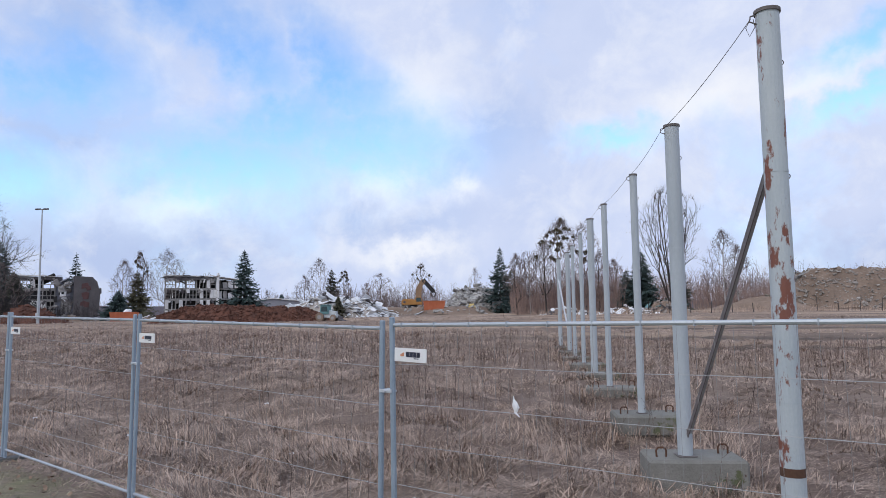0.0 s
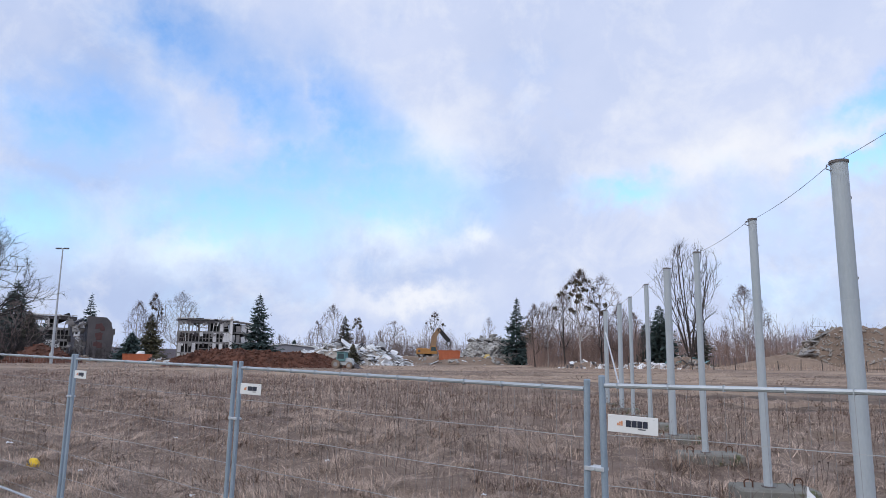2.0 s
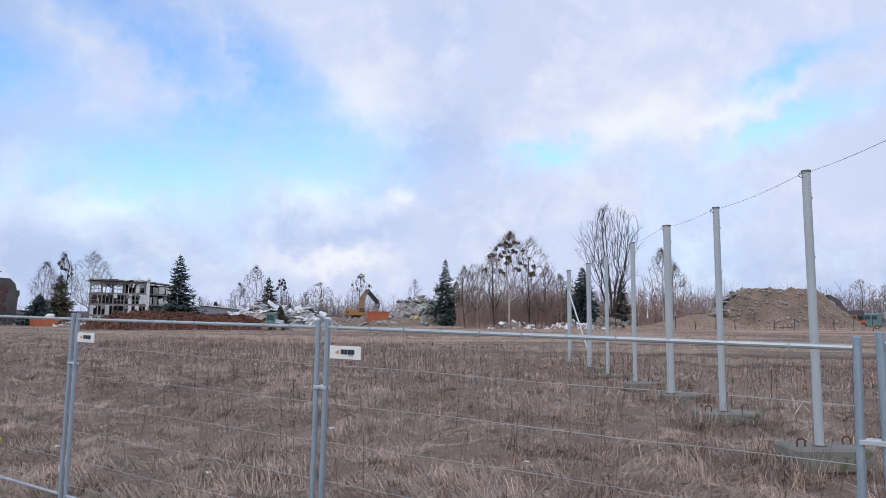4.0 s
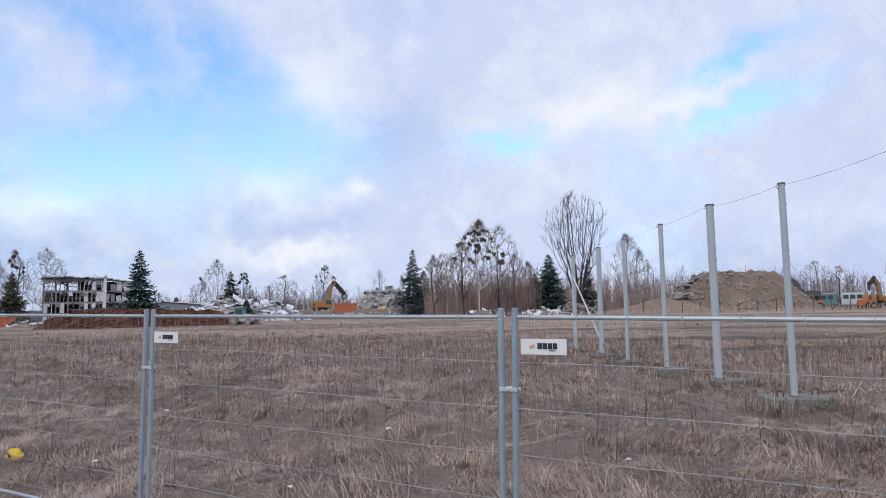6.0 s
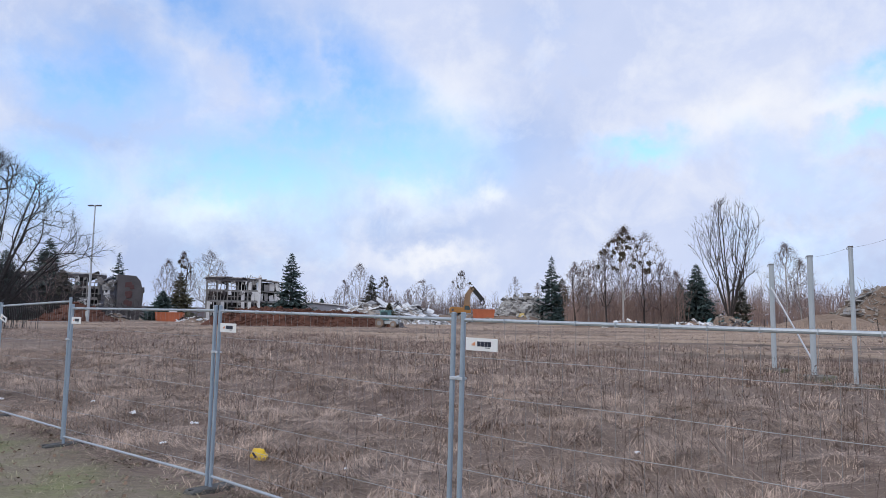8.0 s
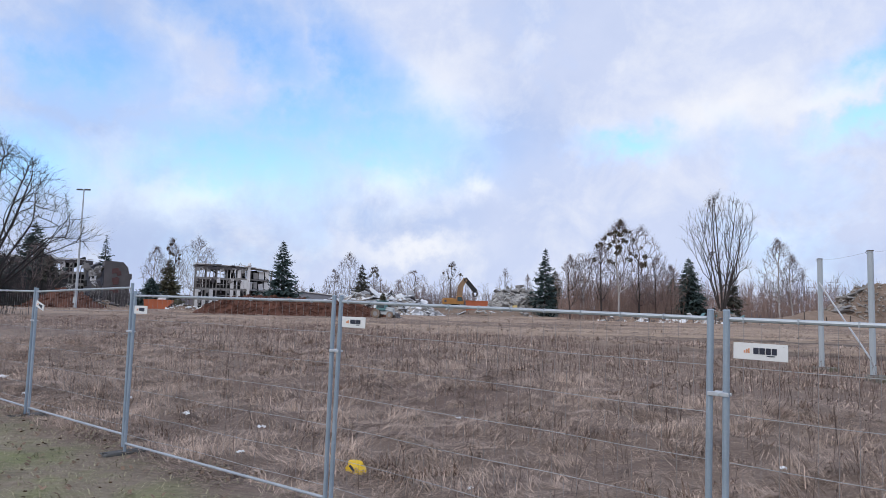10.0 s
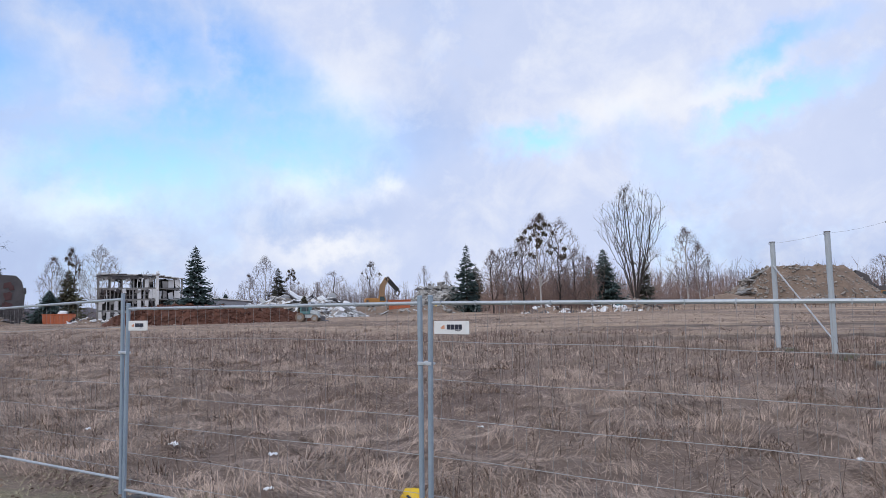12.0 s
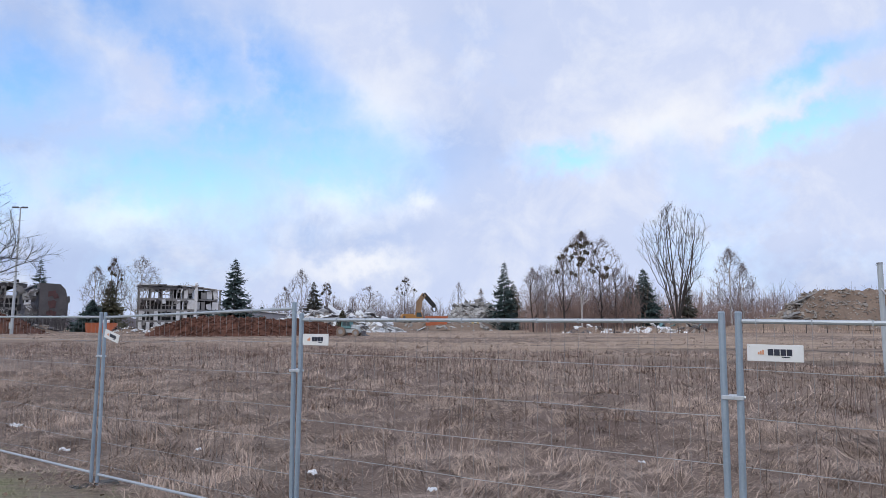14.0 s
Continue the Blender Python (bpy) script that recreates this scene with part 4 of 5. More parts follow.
# spruces
for xx, yy, top, rad, sd, lab, mm in ((-49.6, 151.6, 16.3, 3.7, 1, "tall dark green spruce beside the soil heap", M_SPRUCE), (7.7, 161.0, 16.9, 3.1, 2, "dark green spruce with thin lower boughs", M_SPRUCE),
                                      (11.3, 172.0, 12.6, 3.2, 3, "smaller brownish spruce among bare trees", M_DULL_SPRUCE), (-112.3, 194.4, 20.2, 3.6, 4, "dark spruce behind the wrecked building", M_SPRUCE),
                                      (44.1, 175.4, 16.8, 4.4, 5, "dark spruce beside a leafless poplar", M_SPRUCE), (40.6, 176.5, 12.0, 3.0, 6, "small dark spruce beside a taller one", M_SPRUCE),
                                      (50.6, 164.5, 13.5, 2.1, 7, "brownish spruce under a leafless poplar", M_DULL_SPRUCE), (-83.7, 163.2, 7.9, 3.4, 8, "low dark conifer near the orange skip", M_SPRUCE),
                                      (-86.5, 178.5, 13.5, 3.6, 9, "dull olive conifer below a bare birch", M_OLIVE), (-96.5, 139.0, 17.8, 5.2, 10, "broad dark spruce before the wrecked building", M_SPRUCE),
                                      (-103.5, 136.0, 15.0, 4.6, 11, "broad dark spruce in a dense group", M_SPRUCE), (-91.5, 136.5, 11.0, 3.2, 12, "dark spruce at the edge of a group", M_DULL_SPRUCE),
                                      (-109.0, 128.0, 13.5, 4.6, 21, "broad dark spruce in a dense group", M_SPRUCE),
                                      (-44.5, 227.0, 16.6, 3.4, 13, "distant thin spruce among bare trees", M_DULL_SPRUCE), (-58.0, 215.0, 8.0, 2.0, 14, "small pointed conifer near a grey shed", M_SPRUCE),
                                      (-25.4, 134.0, 5.0, 1.1, 15, "small olive conifer before the white debris", M_OLIVE)):
    spruce((xx, yy), top, rad, sd, lab, mm, "conifers", 0.3 if sd in (2, 3, 4, 7) else 0.12)

# birches and other leafless trees
BIRCH = dict(width=0.28, base=0.24, belly=0.5, n=460, r=0.019, down=0.5, squash=0.7, twigs=11, reach=0.07, droop=0.45)
ROUND = dict(width=0.42, base=0.16, belly=0.56, n=480, r=0.020, down=0.6, squash=0.8, twigs=9, reach=0.07, trunk_top=0.65)
TALL = dict(width=0.17, base=0.15, belly=0.5, n=280, r=0.02, down=1.0, squash=0.55, twigs=8, reach=0.07, trunk_top=0.92)
for xx, yy, h, o, sd, lab, bk, tw in ((-89.6, 177.3, 15.5, BIRCH, 21, "leafless birch with hanging twigs", M_BIRCH, M_TWIG), (-85.2, 192.0, 20.0, dict(BIRCH, width=0.36, n=600), 22, "leafless birch with a rounded crown", M_BIRCH, M_TWIG),
                                      (-86.8, 180.5, 18.0, dict(BIRCH, width=0.2), 23, "thin leafless tree with mistletoe in its top", M_BARK, M_TWIG), (-48.5, 226.0, 18.5, BIRCH, 24, "leafless birch behind the debris heap", M_BIRCH, M_TWIG),
                                      (-40.6, 228.0, 15.8, TALL, 25, "thin leafless tree with mistletoe behind debris", M_BARK, M_TWIG), (-53.0, 224.0, 13.0, BIRCH, 26, "low leafless birch behind debris", M_BIRCH, M_TWIG),
                                      (-25.2, 199.6, 11.6, dict(ROUND, width=0.5), 27, "round-headed leafless tree on the skyline", M_BARK, M_TWIG), (-15.6, 240.7, 17.0, dict(ROUND, width=0.3), 28, "leafless tree with dark mistletoe balls", M_BARK, M_TWIG),
                                      (3.6, 261.0, 16.5, dict(TALL, width=0.24), 29, "row of thin upright leafless poplars", M_BARK, M_TWIG), (12.0, 262.0, 14.5, TALL, 30, "thin upright leafless poplar on the skyline", M_BARK, M_TWIG),
                                      (17.2, 127.5, 17.6, dict(BIRCH, width=0.31, base=0.3, belly=0.55), 31, "leafless tree laden with mistletoe balls", M_BIRCH, M_TWIG), (21.6, 131.0, 17.0, dict(ROUND, width=0.29, n=480), 32, "pale leafless tree in a thicket", M_BARK, M_TWIG),
                                      (11.8, 133.0, 13.5, dict(BIRCH, width=0.2), 33, "slender leafless birch in a thicket", M_BIRCH, M_TWIG), (25.6, 136.0, 12.0, BIRCH, 34, "slender leafless tree in a thicket", M_BARK, M_TWIG),
                                      (59.8, 162.0, 18.5, dict(BIRCH, width=0.30, n=560), 35, "leafless birch with drooping fine twigs", M_BIRCH, M_TWIG), (63.8, 164.5, 15.0, BIRCH, 36, "smaller leafless birch with drooping twigs", M_BIRCH, M_TWIG),
                                      (120.5, 178.0, 13.0, ROUND, 37, "broad leafless tree behind the spoil heap", M_BARK, M_TWIG), (126.0, 176.0, 11.5, ROUND, 38, "broad leafless tree behind the spoil heap", M_BARK, M_TWIG),
                                      (-100.5, 131.0, 11.0, ROUND, 39, "dark leafless tree in front of spruces", M_DARKTWIG, M_DARKTWIG), (-88.0, 127.0, 11.5, dict(ROUND, width=0.55, base=0.05, n=600), 40, "low spreading leafless tree beside spruces", M_BARK, M_TWIG),
                                      (-36.0, 210.0, 9.5, TALL, 41, "small leafless tree on the skyline", M_BARK, M_TWIG), (-31.0, 214.0, 10.0, TALL, 42, "small leafless tree on the skyline", M_BARK, M_TWIG),
                                      (9.3, 132.5, 11.5, BIRCH, 43, "slender leafless tree in a thicket", M_BARK, M_TWIG), (-67.0, 230.0, 9.0, TALL, 44, "small leafless tree behind the shed", M_BARK, M_TWIG),
                                      (14.5, 130.0, 14.0, dict(BIRCH, width=0.2), 45, "slender leafless tree in a thicket", M_BARK, M_TWIG), (29.0, 138.0, 10.5, BIRCH, 46, "slender leafless tree in a thicket", M_BARK, M_TWIG)):
    tr = bare_tree((xx, yy), h, lab, bk, tw, sd, group="leafless trees", **o)
    rr = random.Random(sd)
    if "mistletoe" in lab:
        spots = []
        for k in range(400):
            v = rr.choice([q for q in CROWNS[tr.name] if q[2] > (0.56 if sd == 31 else 0.68) * h])
            if all((Vector(v) - Vector(q)).length > 0.75 for q in spots):
                spots.append(v)
        for k, v in enumerate(spots[:42 if sd == 31 else 13]):
            mistletoe(tr, v, rr.uniform(0.28, 0.52), sd * 100 + k)


def thicket(name, n, place, h0, h1, r, material, label, seed, fork=4):
    """Dense upright stems with side twigs, in one mesh."""
    rr, g = random.Random(seed), Geo()
    for _ in range(n):
        x, y = place(rr)
        b = Vector((x, y, gz(x, y) - 0.1))
        h = rr.uniform(h0, h1) * (0.6 + 0.5 * rr.random())
        d = Vector((rr.uniform(-0.16, 0.16), rr.uniform(-0.16, 0.16), 1)) * h
        g.tube(b, b + d, r, r * 0.4, 3, False)
        for _ in range(fork):
            p = b + d * rr.uniform(0.25, 0.9)
            g.tube(p, p + Vector((rr.uniform(-1, 1), rr.uniform(-1, 1), rr.uniform(0.6, 1.6))) * h * 0.17, r * 0.6, r * 0.35, 3, False)
    tagged(new(name, g.mesh(name, material)), label, "thicket", kind="stuff")


thicket("thicket", 950, lambda q: (q.uniform(9, 29), q.uniform(130, 150)), 3.5, 10.0, 0.032, M_REDTWIG, "red-brown leafless thicket below bare trees", 51, 6)
thicket("thicket", 1100, lambda q: (q.uniform(26, 86), q.uniform(178, 205)), 5.0, 11.0, 0.04, M_REDTWIG, "red-brown leafless scrub at the field's edge", 52, 6)
thicket("far_wood", 1500, lambda q: (q.uniform(30, 190), q.uniform(200, 260)), 8.0, 14.0, 0.06, M_TWIG, "distant grey-brown leafless wood", 53, 7)
thicket("far_wood", 1000, lambda q: (q.uniform(-75, 30), q.uniform(225, 285)), 4.0, 10.0, 0.06, M_TWIG, "distant grey-brown leafless wood", 54, 7)
thicket("far_wood", 800, lambda q: (q.uniform(-230, -70), q.uniform(235, 280)), 3.0, 9.0, 0.06, M_TWIG, "distant grey-brown leafless wood", 55, 6)
thicket("scrub", 500, lambda q: (q.uniform(-36, -8), q.uniform(168, 190)), 3.0, 8.0, 0.035, M_TWIG, "leafless scrub behind the debris", 56, 6)
thicket("scrub", 260, lambda q: (q.uniform(-100, -86), q.uniform(150, 160)), 2.0, 5.0, 0.03, M_DARKTWIG, "dark scrub before the wrecked building", 57, 6)
thicket("scrub", 420, lambda q: (q.uniform(-104, -84), q.uniform(127, 134)), 3.5, 8.5, 0.03, M_DARKTWIG, "dark leafless scrub in front of spruces", 59, 7)
thicket("scrub", 260, lambda q: (q.uniform(-58, -49.5), q.uniform(60, 68)), 2.5, 5.5, 0.02, M_DARKTWIG, "dark scrub round the foot of a big tree", 60, 8)
thicket("dry_reeds", 1600, lambda q: (q.uniform(10, 110), q.uniform(112, 126)), 0.6, 1.5, 0.025, M_STRAW, "pale dry reeds along the field's edge", 58, 2)


def place_hills():
    """Low wooded skyline that closes the distance."""
    g = Geo()
    n = 90
    for i in range(n + 1):
        a = radians(-75 + 150 * i / n)
        x, y = 520 * math.sin(a), 520 * math.cos(a)
        h = 6.5 + 1.5 * math.sin(i * 0.7) + 1.0 * math.sin(i * 2.3)
        g.v += [(x, y, -3), (x, y, h), (x * 1.06, y * 1.06, h), (x * 1.06, y * 1.06, -3)]
    for i in range(n):
        k = 4 * i
        for a, b in ((0, 1), (1, 2), (2, 3)):
            g.f.append((k + a, k + 4 + a, k + 4 + b, k + b))
    tagged(new("backdrop", g.mesh("backdrop", M_PAINTED_HAZE)), "low wooded skyline far away, painted a hazy blue-grey", "skyline", kind="structure")


# the haze of distance is put into this flat blue-grey colour
M_PAINTED_HAZE = mat("painted_distance_haze", (0.16, 0.16, 0.20), (0.23, 0.23, 0.27), 0.05, 1.0, 0, 0, 0.4)
place_hills()


# ---- heaps ----
def heap(name, at, size, height, material, label, category, seed, flat=0.0, lumps=0.16, skew=0.0, turn=0.0, n=34):
    """A lumpy mound: size is its two half-widths; flat: how much of the top is level."""
    rr = random.Random(seed)
    x0, y0 = at
    t = thing(name, (x0, y0, gz(x0, y0) - 0.25), label, category, turn=turn)
    off = Vector((rr.random() * 50, rr.random() * 50, 3))
    g = Geo()
    hs = {}
    for i in range(n + 1):
        for j in range(n + 1):
            u, v = 2 * i / n - 1, 2 * j / n - 1
            r = min(1.0, math.hypot(u, v) * (1 + 0.22 * noise.noise(off + Vector((u * 2, v * 2, 0)))))
            f = min(1.0, (1 - r) / max(1e-3, 1 - flat))
            z = height * (f * f * (3 - 2 * f)) ** 0.8 * (1 + skew * u)
            z *= 1 + lumps * noise.noise(off + Vector((u * 5, v * 5, 1))) + lumps * 0.7 * noise.noise(off + Vector((u * 13, v * 13, 2)))
            hs[i, j] = z
            g.v.append((u * size[0], v * size[1], z))
    for i in range(n):
        for j in range(n):
            a = i * (n + 1) + j
            g.f.append((a, a + n + 1, a + n + 2, a + 1))
    part("mound", g, material, t)

    def surface(u, v):
        i, j = min(n, max(0, round((u + 1) * n / 2))), min(n, max(0, round((v + 1) * n / 2)))
        return Vector((u * size[0], v * size[1], hs[i, j]))
    return t, surface


def chunks(t, surface, n, s0, s1, material, seed, u0=-0.85, u1=0.85, v0=-0.9, v1=0.4, name="broken_rubble", flatness=0.6, label=""):
    rr, g = random.Random(seed), Geo()
    random.seed(seed)
    for _ in range(n):
        p = surface(rr.uniform(u0, u1), rr.uniform(v0, v1))
        s = s0 + (s1 - s0) * rr.random() ** 2.5
        m = Euler((rr.uniform(-0.9, 0.9), rr.uniform(-0.9, 0.9), rr.uniform(0, 6.28))).to_matrix()
        g.box(p + Vector((0, 0, s * 0.15)), (s * rr.uniform(0.8, 1.8), s * rr.uniform(0.6, 1.2), s * rr.uniform(0.25, flatness)), m, rough=0.14)
    ob = part(name, g, material, t, label)
    ob["kind"] = "stuff"


def slabs(t, surface, n, s0, s1, material, seed, u0=-0.8, u1=0.8, v0=-0.8, v1=0.2, name="slab", tilt=0.7, thick=0.12):
    rr = random.Random(seed)
    random.seed(seed)
    for _ in range(n):
        p = surface(rr.uniform(u0, u1), rr.uniform(v0, v1))
        s = rr.uniform(s0, s1)
        m = Euler((rr.uniform(-tilt, tilt), rr.uniform(-tilt, tilt), rr.uniform(-0.9, 0.9))).to_matrix()
        part(name, Geo().box(p + Vector((0, 0, s * 0.12)), (s * rr.uniform(0.9, 1.9), s * rr.uniform(0.4, 0.8), thick * rr.uniform(0.7, 1.4)), m, rough=0.07), material, t)


def clods(t, surface, n, s, material, seed):
    rr, g = random.Random(seed), Geo()
    random.seed(seed)
    for _ in range(n):
        p = surface(rr.uniform(-0.92, 0.92), rr.uniform(-0.95, 0.5))
        m = Euler((rr.random() * 3, rr.random() * 3, rr.random() * 3)).to_matrix()
        k = s * rr.uniform(0.3, 1.2)
        g.box(p, (k, k * 0.8, k * 0.7), m, 0.6, 0.3)
    ob = part("loose_soil", g, material, t)
    ob["kind"] = "stuff"


# long soil heap, with its higher left end
t, sf = heap("soil_heap", (-34.6, 107.5), (15.0, 5.0), 2.3, M_SOIL, "long heap of dark red-brown soil", "soil heap", 61, flat=0.5, lumps=0.3, skew=-0.15, turn=6, n=60)
clods(t, sf, 2600, 0.42, M_SOIL, 62)
t, sf = heap("soil_heap", (-80.5, 124.5), (7.5, 5.0), 3.4, M_SOIL, "heap of red-brown soil near the mast", "soil heap", 63, lumps=0.2, turn=20)
clods(t, sf, 250, 0.6, M_SOIL, 64)
# white sheet debris
t, sf = heap("debris_heap", (-26.5, 139.5), (13.5, 6.0), 3.5, M_STONES, "long heap of white sheet metal and broken panels", "debris heap", 65, flat=0.3, lumps=0.3, skew=-0.12)
slabs(t, sf, 95, 0.7, 2.4, M_WHITE_DEBRIS, 66, tilt=0.75)
slabs(t, sf, 26, 0.7, 1.9, M_SLATE, 67, name="dark_sheet")
chunks(t, sf, 420, 0.25, 0.9, M_WHITE_DEBRIS, 68, -0.98, 0.98, -0.98, 0.4, name="scrap_litter")
# the platform of broken concrete under the digger, and the concrete heap
t, sf = heap("rubble_platform", (-8.0, 161.5), (19.0, 8.0), 1.9, M_SAND, "low spread of broken pale concrete", "rubble", 69, flat=0.55, lumps=0.15)
chunks(t, sf, 240, 0.2, 0.8, M_RUBBLE, 70, -0.98, 0.98, -0.98, 0.2)
slabs(t, sf, 16, 0.8, 1.8, M_WHITE_DEBRIS, 71, -0.9, 0.6, -0.9, -0.5, tilt=0.4)
t, sf = heap("rubble_heap", (1.8, 168.0), (8.8, 6.0), 5.6, M_RUBBLE, "heap of broken grey concrete beams and slabs", "rubble heap", 72, flat=0.22, lumps=0.35)
chunks(t, sf, 950, 0.3, 1.3, M_RUBBLE, 73, -0.95, 0.95, -0.95, 0.3)
slabs(t, sf, 34, 0.8, 2.0, M_CONCRETE_FAR, 74, thick=0.3)
t, sf = heap("insulation_heap", (0.6, 158.8), (3.2, 1.6), 2.1, M_INSUL, "yellowish heap of torn insulation", "insulation", 75, lumps=0.35, n=20)
slabs(t, sf, 8, 0.5, 1.1, M_INSUL, 76, name="torn_sheet")
part_at = thing("concrete_slab", (6.9, 160.0, gz(6.9, 160)), "pale upright concrete slab beside the rubble", "slab")
part("slab", Geo().box((0, 0, 1.5), (2.6, 0.4, 2.6), Euler((0.15, 0.05, 0.2)).to_matrix(), rough=0.05), M_CONCRETE_FAR, part_at)
# big spoil mound
t, sf = heap("spoil_mound", (83.5, 155.5), (18.5, 11.0), 8.6, M_SAND, "large flat-topped mound of sandy spoil and rubble", "spoil mound", 77, flat=0.34, lumps=0.14, turn=-33, n=60)
chunks(t, sf, 560, 0.2, 0.8, M_STONES, 78, -0.92, -0.35, -0.95, 0.1, label="broken concrete on the mound's flank")
chunks(t, sf, 620, 0.15, 0.6, M_STONES, 79, -0.35, 0.97, -0.97, -0.4, label="pale stones along the mound's foot")
chunks(t, sf, 700, 0.12, 0.5, M_STONES, 82, -0.6, 0.95, -0.95, 0.1, label="scattered stones over the mound")
slabs(t, sf, 12, 1.2, 2.6, M_CONCRETE_FAR, 80, -0.7, -0.4, -0.7, -0.2, tilt=0.5, thick=0.3, name="broken_beam")
t, sf = heap("earth_bank", (63.0, 150.0), (13.0, 5.0), 2.8, M_SAND, "low grassy earth bank beside the mound", "earth bank", 81, lumps=0.15, turn=-20)
# junk along the edge of the thicket
for k, (xx, yy, hh, lab) in enumerate(((17.0, 122.0, 1.2, "low scatter of scrap at the thicket's edge"), (27.0, 121.0, 1.3, "low scatter of scrap and pale boards"), (34.0, 122.0, 1.2, "low scatter of grey scrap"), (-70.0, 150.0, 1.2, "low scatter of grey scrap"), (41.0, 145.0, 2.4, "scrap heap with teal sheets"), (-66.0, 158.0, 1.6, "low scatter of pale broken boards"), (-83.0, 141.0, 1.5, "low scatter of dark scrap"))):
    t, sf = heap("scrap_heap", (xx, yy), (5.5, 2.5), hh, M_SAND, lab, "scrap", 90 + k, lumps=0.4, n=18)
    chunks(t, sf, 60, 0.2, 0.8, M_WHITE_DEBRIS if k in (0, 1, 3, 5) else M_STONES, 100 + k, -0.95, 0.95, -0.95, 0.5)
    slabs(t, sf, 7, 0.7, 1.6, M_TEAL if "teal" in lab else (M_WHITE_DEBRIS if "pale" in lab else M_SLATE), 110 + k)
random.seed(0)


# ---- wrecked buildings ----
def frame_building(name, at, turn, bays, bay, storeys, storey, depth, label, seed, panel_rows, wreck_from, roof_extra):
    """A gutted concrete frame: columns, beams and floors, with white panels left in some bays."""
    rr = random.Random(seed)
    x, y = at
    b = thing(name, (x, y, gz(x, y) - 0.3), label, "building", "wrecked buildings", turn=turn)
    L, H = bays * bay, storeys * storey
    for k in range(storeys + 1):
        z = k * storey
        part("floor_slab", Geo().box((L / 2, depth / 2, z + 0.05), (L + 0.6, depth, 0.3)), M_CONCRETE_FAR, b)
        for yy in (0, depth):
            part("beam", Geo().box((L / 2, yy, z - 0.25), (L, 0.35, 0.4)), M_CONCRETE_FAR, b)
    # what is left of the roof: sagging ragged pieces
    roof = part("roof", Geo().box((L / 2, depth * 0.55, H + roof_extra), (L + 0.8, depth * 0.9, 0.2), Euler((0, 0.012, 0)).to_matrix(), rough=0.01), M_CONCRETE_FAR, b, "torn pale roof edge")
    x0 = -0.8
    while x0 < L + 0.5:
        w = rr.uniform(0.7, 2.2)
        m = Euler((rr.uniform(-0.12, 0.05), rr.uniform(-0.09, 0.09), rr.uniform(-0.05, 0.05))).to_matrix()
        part("roof_remnant", Geo().box((x0 + w / 2, -0.25 + rr.uniform(-0.3, 0.3), H + roof_extra + rr.uniform(0.05, 0.3)), (w, rr.uniform(0.7, 1.6), rr.uniform(0.15, 0.32)), m, rough=0.06), M_WHITE_PANEL if rr.random() < 0.75 else M_SLATE, roof)
        if rr.random() < 0.8:
            part("torn_fascia", Geo().box((x0 + w / 2, -0.3, H + roof_extra - rr.uniform(0.4, 0.75)), (w * 1.05, 0.2, rr.uniform(0.3, 1.0)), m, rough=0.1), M_SLATE, roof)
        x0 += w * rr.uniform(0.85, 1.1)
    for _ in range(7):
        x0 = rr.uniform(0, L)
        part("bent_bar", Geo().path([(x0, 0, H + roof_extra), (x0 + rr.uniform(-0.3, 0.3), 0, H + roof_extra + rr.uniform(0.4, 1.0)), (x0 + rr.uniform(-0.7, 0.7), 0, H + roof_extra + rr.uniform(0.8, 1.4))], 0.05, 0.03, 4), M_ANGLE, roof)
    for i in range(bays + 1):
        for yy in (0, depth * 0.5, depth):
            g = Geo().box((i * bay, yy, (H + roof_extra) / 2), (0.28, 0.3, H + roof_extra))
            part("column", g, M_WHITE_PANEL if (yy == 0 and rr.random() < 0.25) else M_CONCRETE_FAR, b)
    for i in range(bays):
        for k in range(storeys):
            z = k * storey
            # mostly near-black walls: the shade of the open floors is put into their colour
            if k < 3 or rr.random() < 0.6:
                part("inner_wall", Geo().box(((i + 0.5) * bay, depth * (0.3 if k < 3 else 0.6), z + storey / 2), (bay - 0.3, 0.2, storey)), M_DARK_IN if rr.random() < 0.95 else M_CONCRETE_FAR, b)
            # slim posts and a rail between the columns
            for f in (0.33, 0.67):
                if rr.random() < 0.82:
                    m = Euler((0, rr.gauss(0, 0.03 if k < 2 else 0.09), 0)).to_matrix()
                    part("mullion", Geo().box(((i + f) * bay, -0.05, z + storey / 2), (0.18, 0.16, storey * (1.0 if k < 2 else rr.uniform(0.75, 1.0))), m, rough=0.01), M_WHITE_PANEL if rr.random() < 0.2 else M_CONCRETE_FAR, b)
            for f in (0.4,):
                if rr.random() < 0.75:
                    part("transom", Geo().box(((i + 0.5) * bay, -0.05, z + storey * f), (bay, 0.14, 0.16), Euler((0, rr.gauss(0, 0.02), 0)).to_matrix()), M_CONCRETE_FAR, b)
            if k == storeys - 1 and rr.random() < 0.8:
                m = Euler((rr.uniform(-0.5, 0.2), rr.uniform(-0.5, 0.5), 0)).to_matrix()
                part("fallen_ceiling", Geo().box(((i + 0.5) * bay, 2.0, z + storey * rr.uniform(0.6, 1.1)), (bay * 1.1, 3.0, 0.25), m, rough=0.06), M_DARK_IN if rr.random() < 0.6 else M_CONCRETE_FAR, b)
            for c in range(3):
                px = (i + 0.167 + 0.333 * c) * bay
                if i >= wreck_from and rr.random() < 0.5:
                    continue
                if k < panel_rows and (i * 3 + c) % 2 == 0 and rr.random() < 0.9 or rr.random() < 0.05:
                    part("wall_panel", Geo().box((px, -0.1, z + storey * 0.5), (bay * 0.31, 0.2, storey * 0.84), rough=0.02), M_WHITE_PANEL, b)
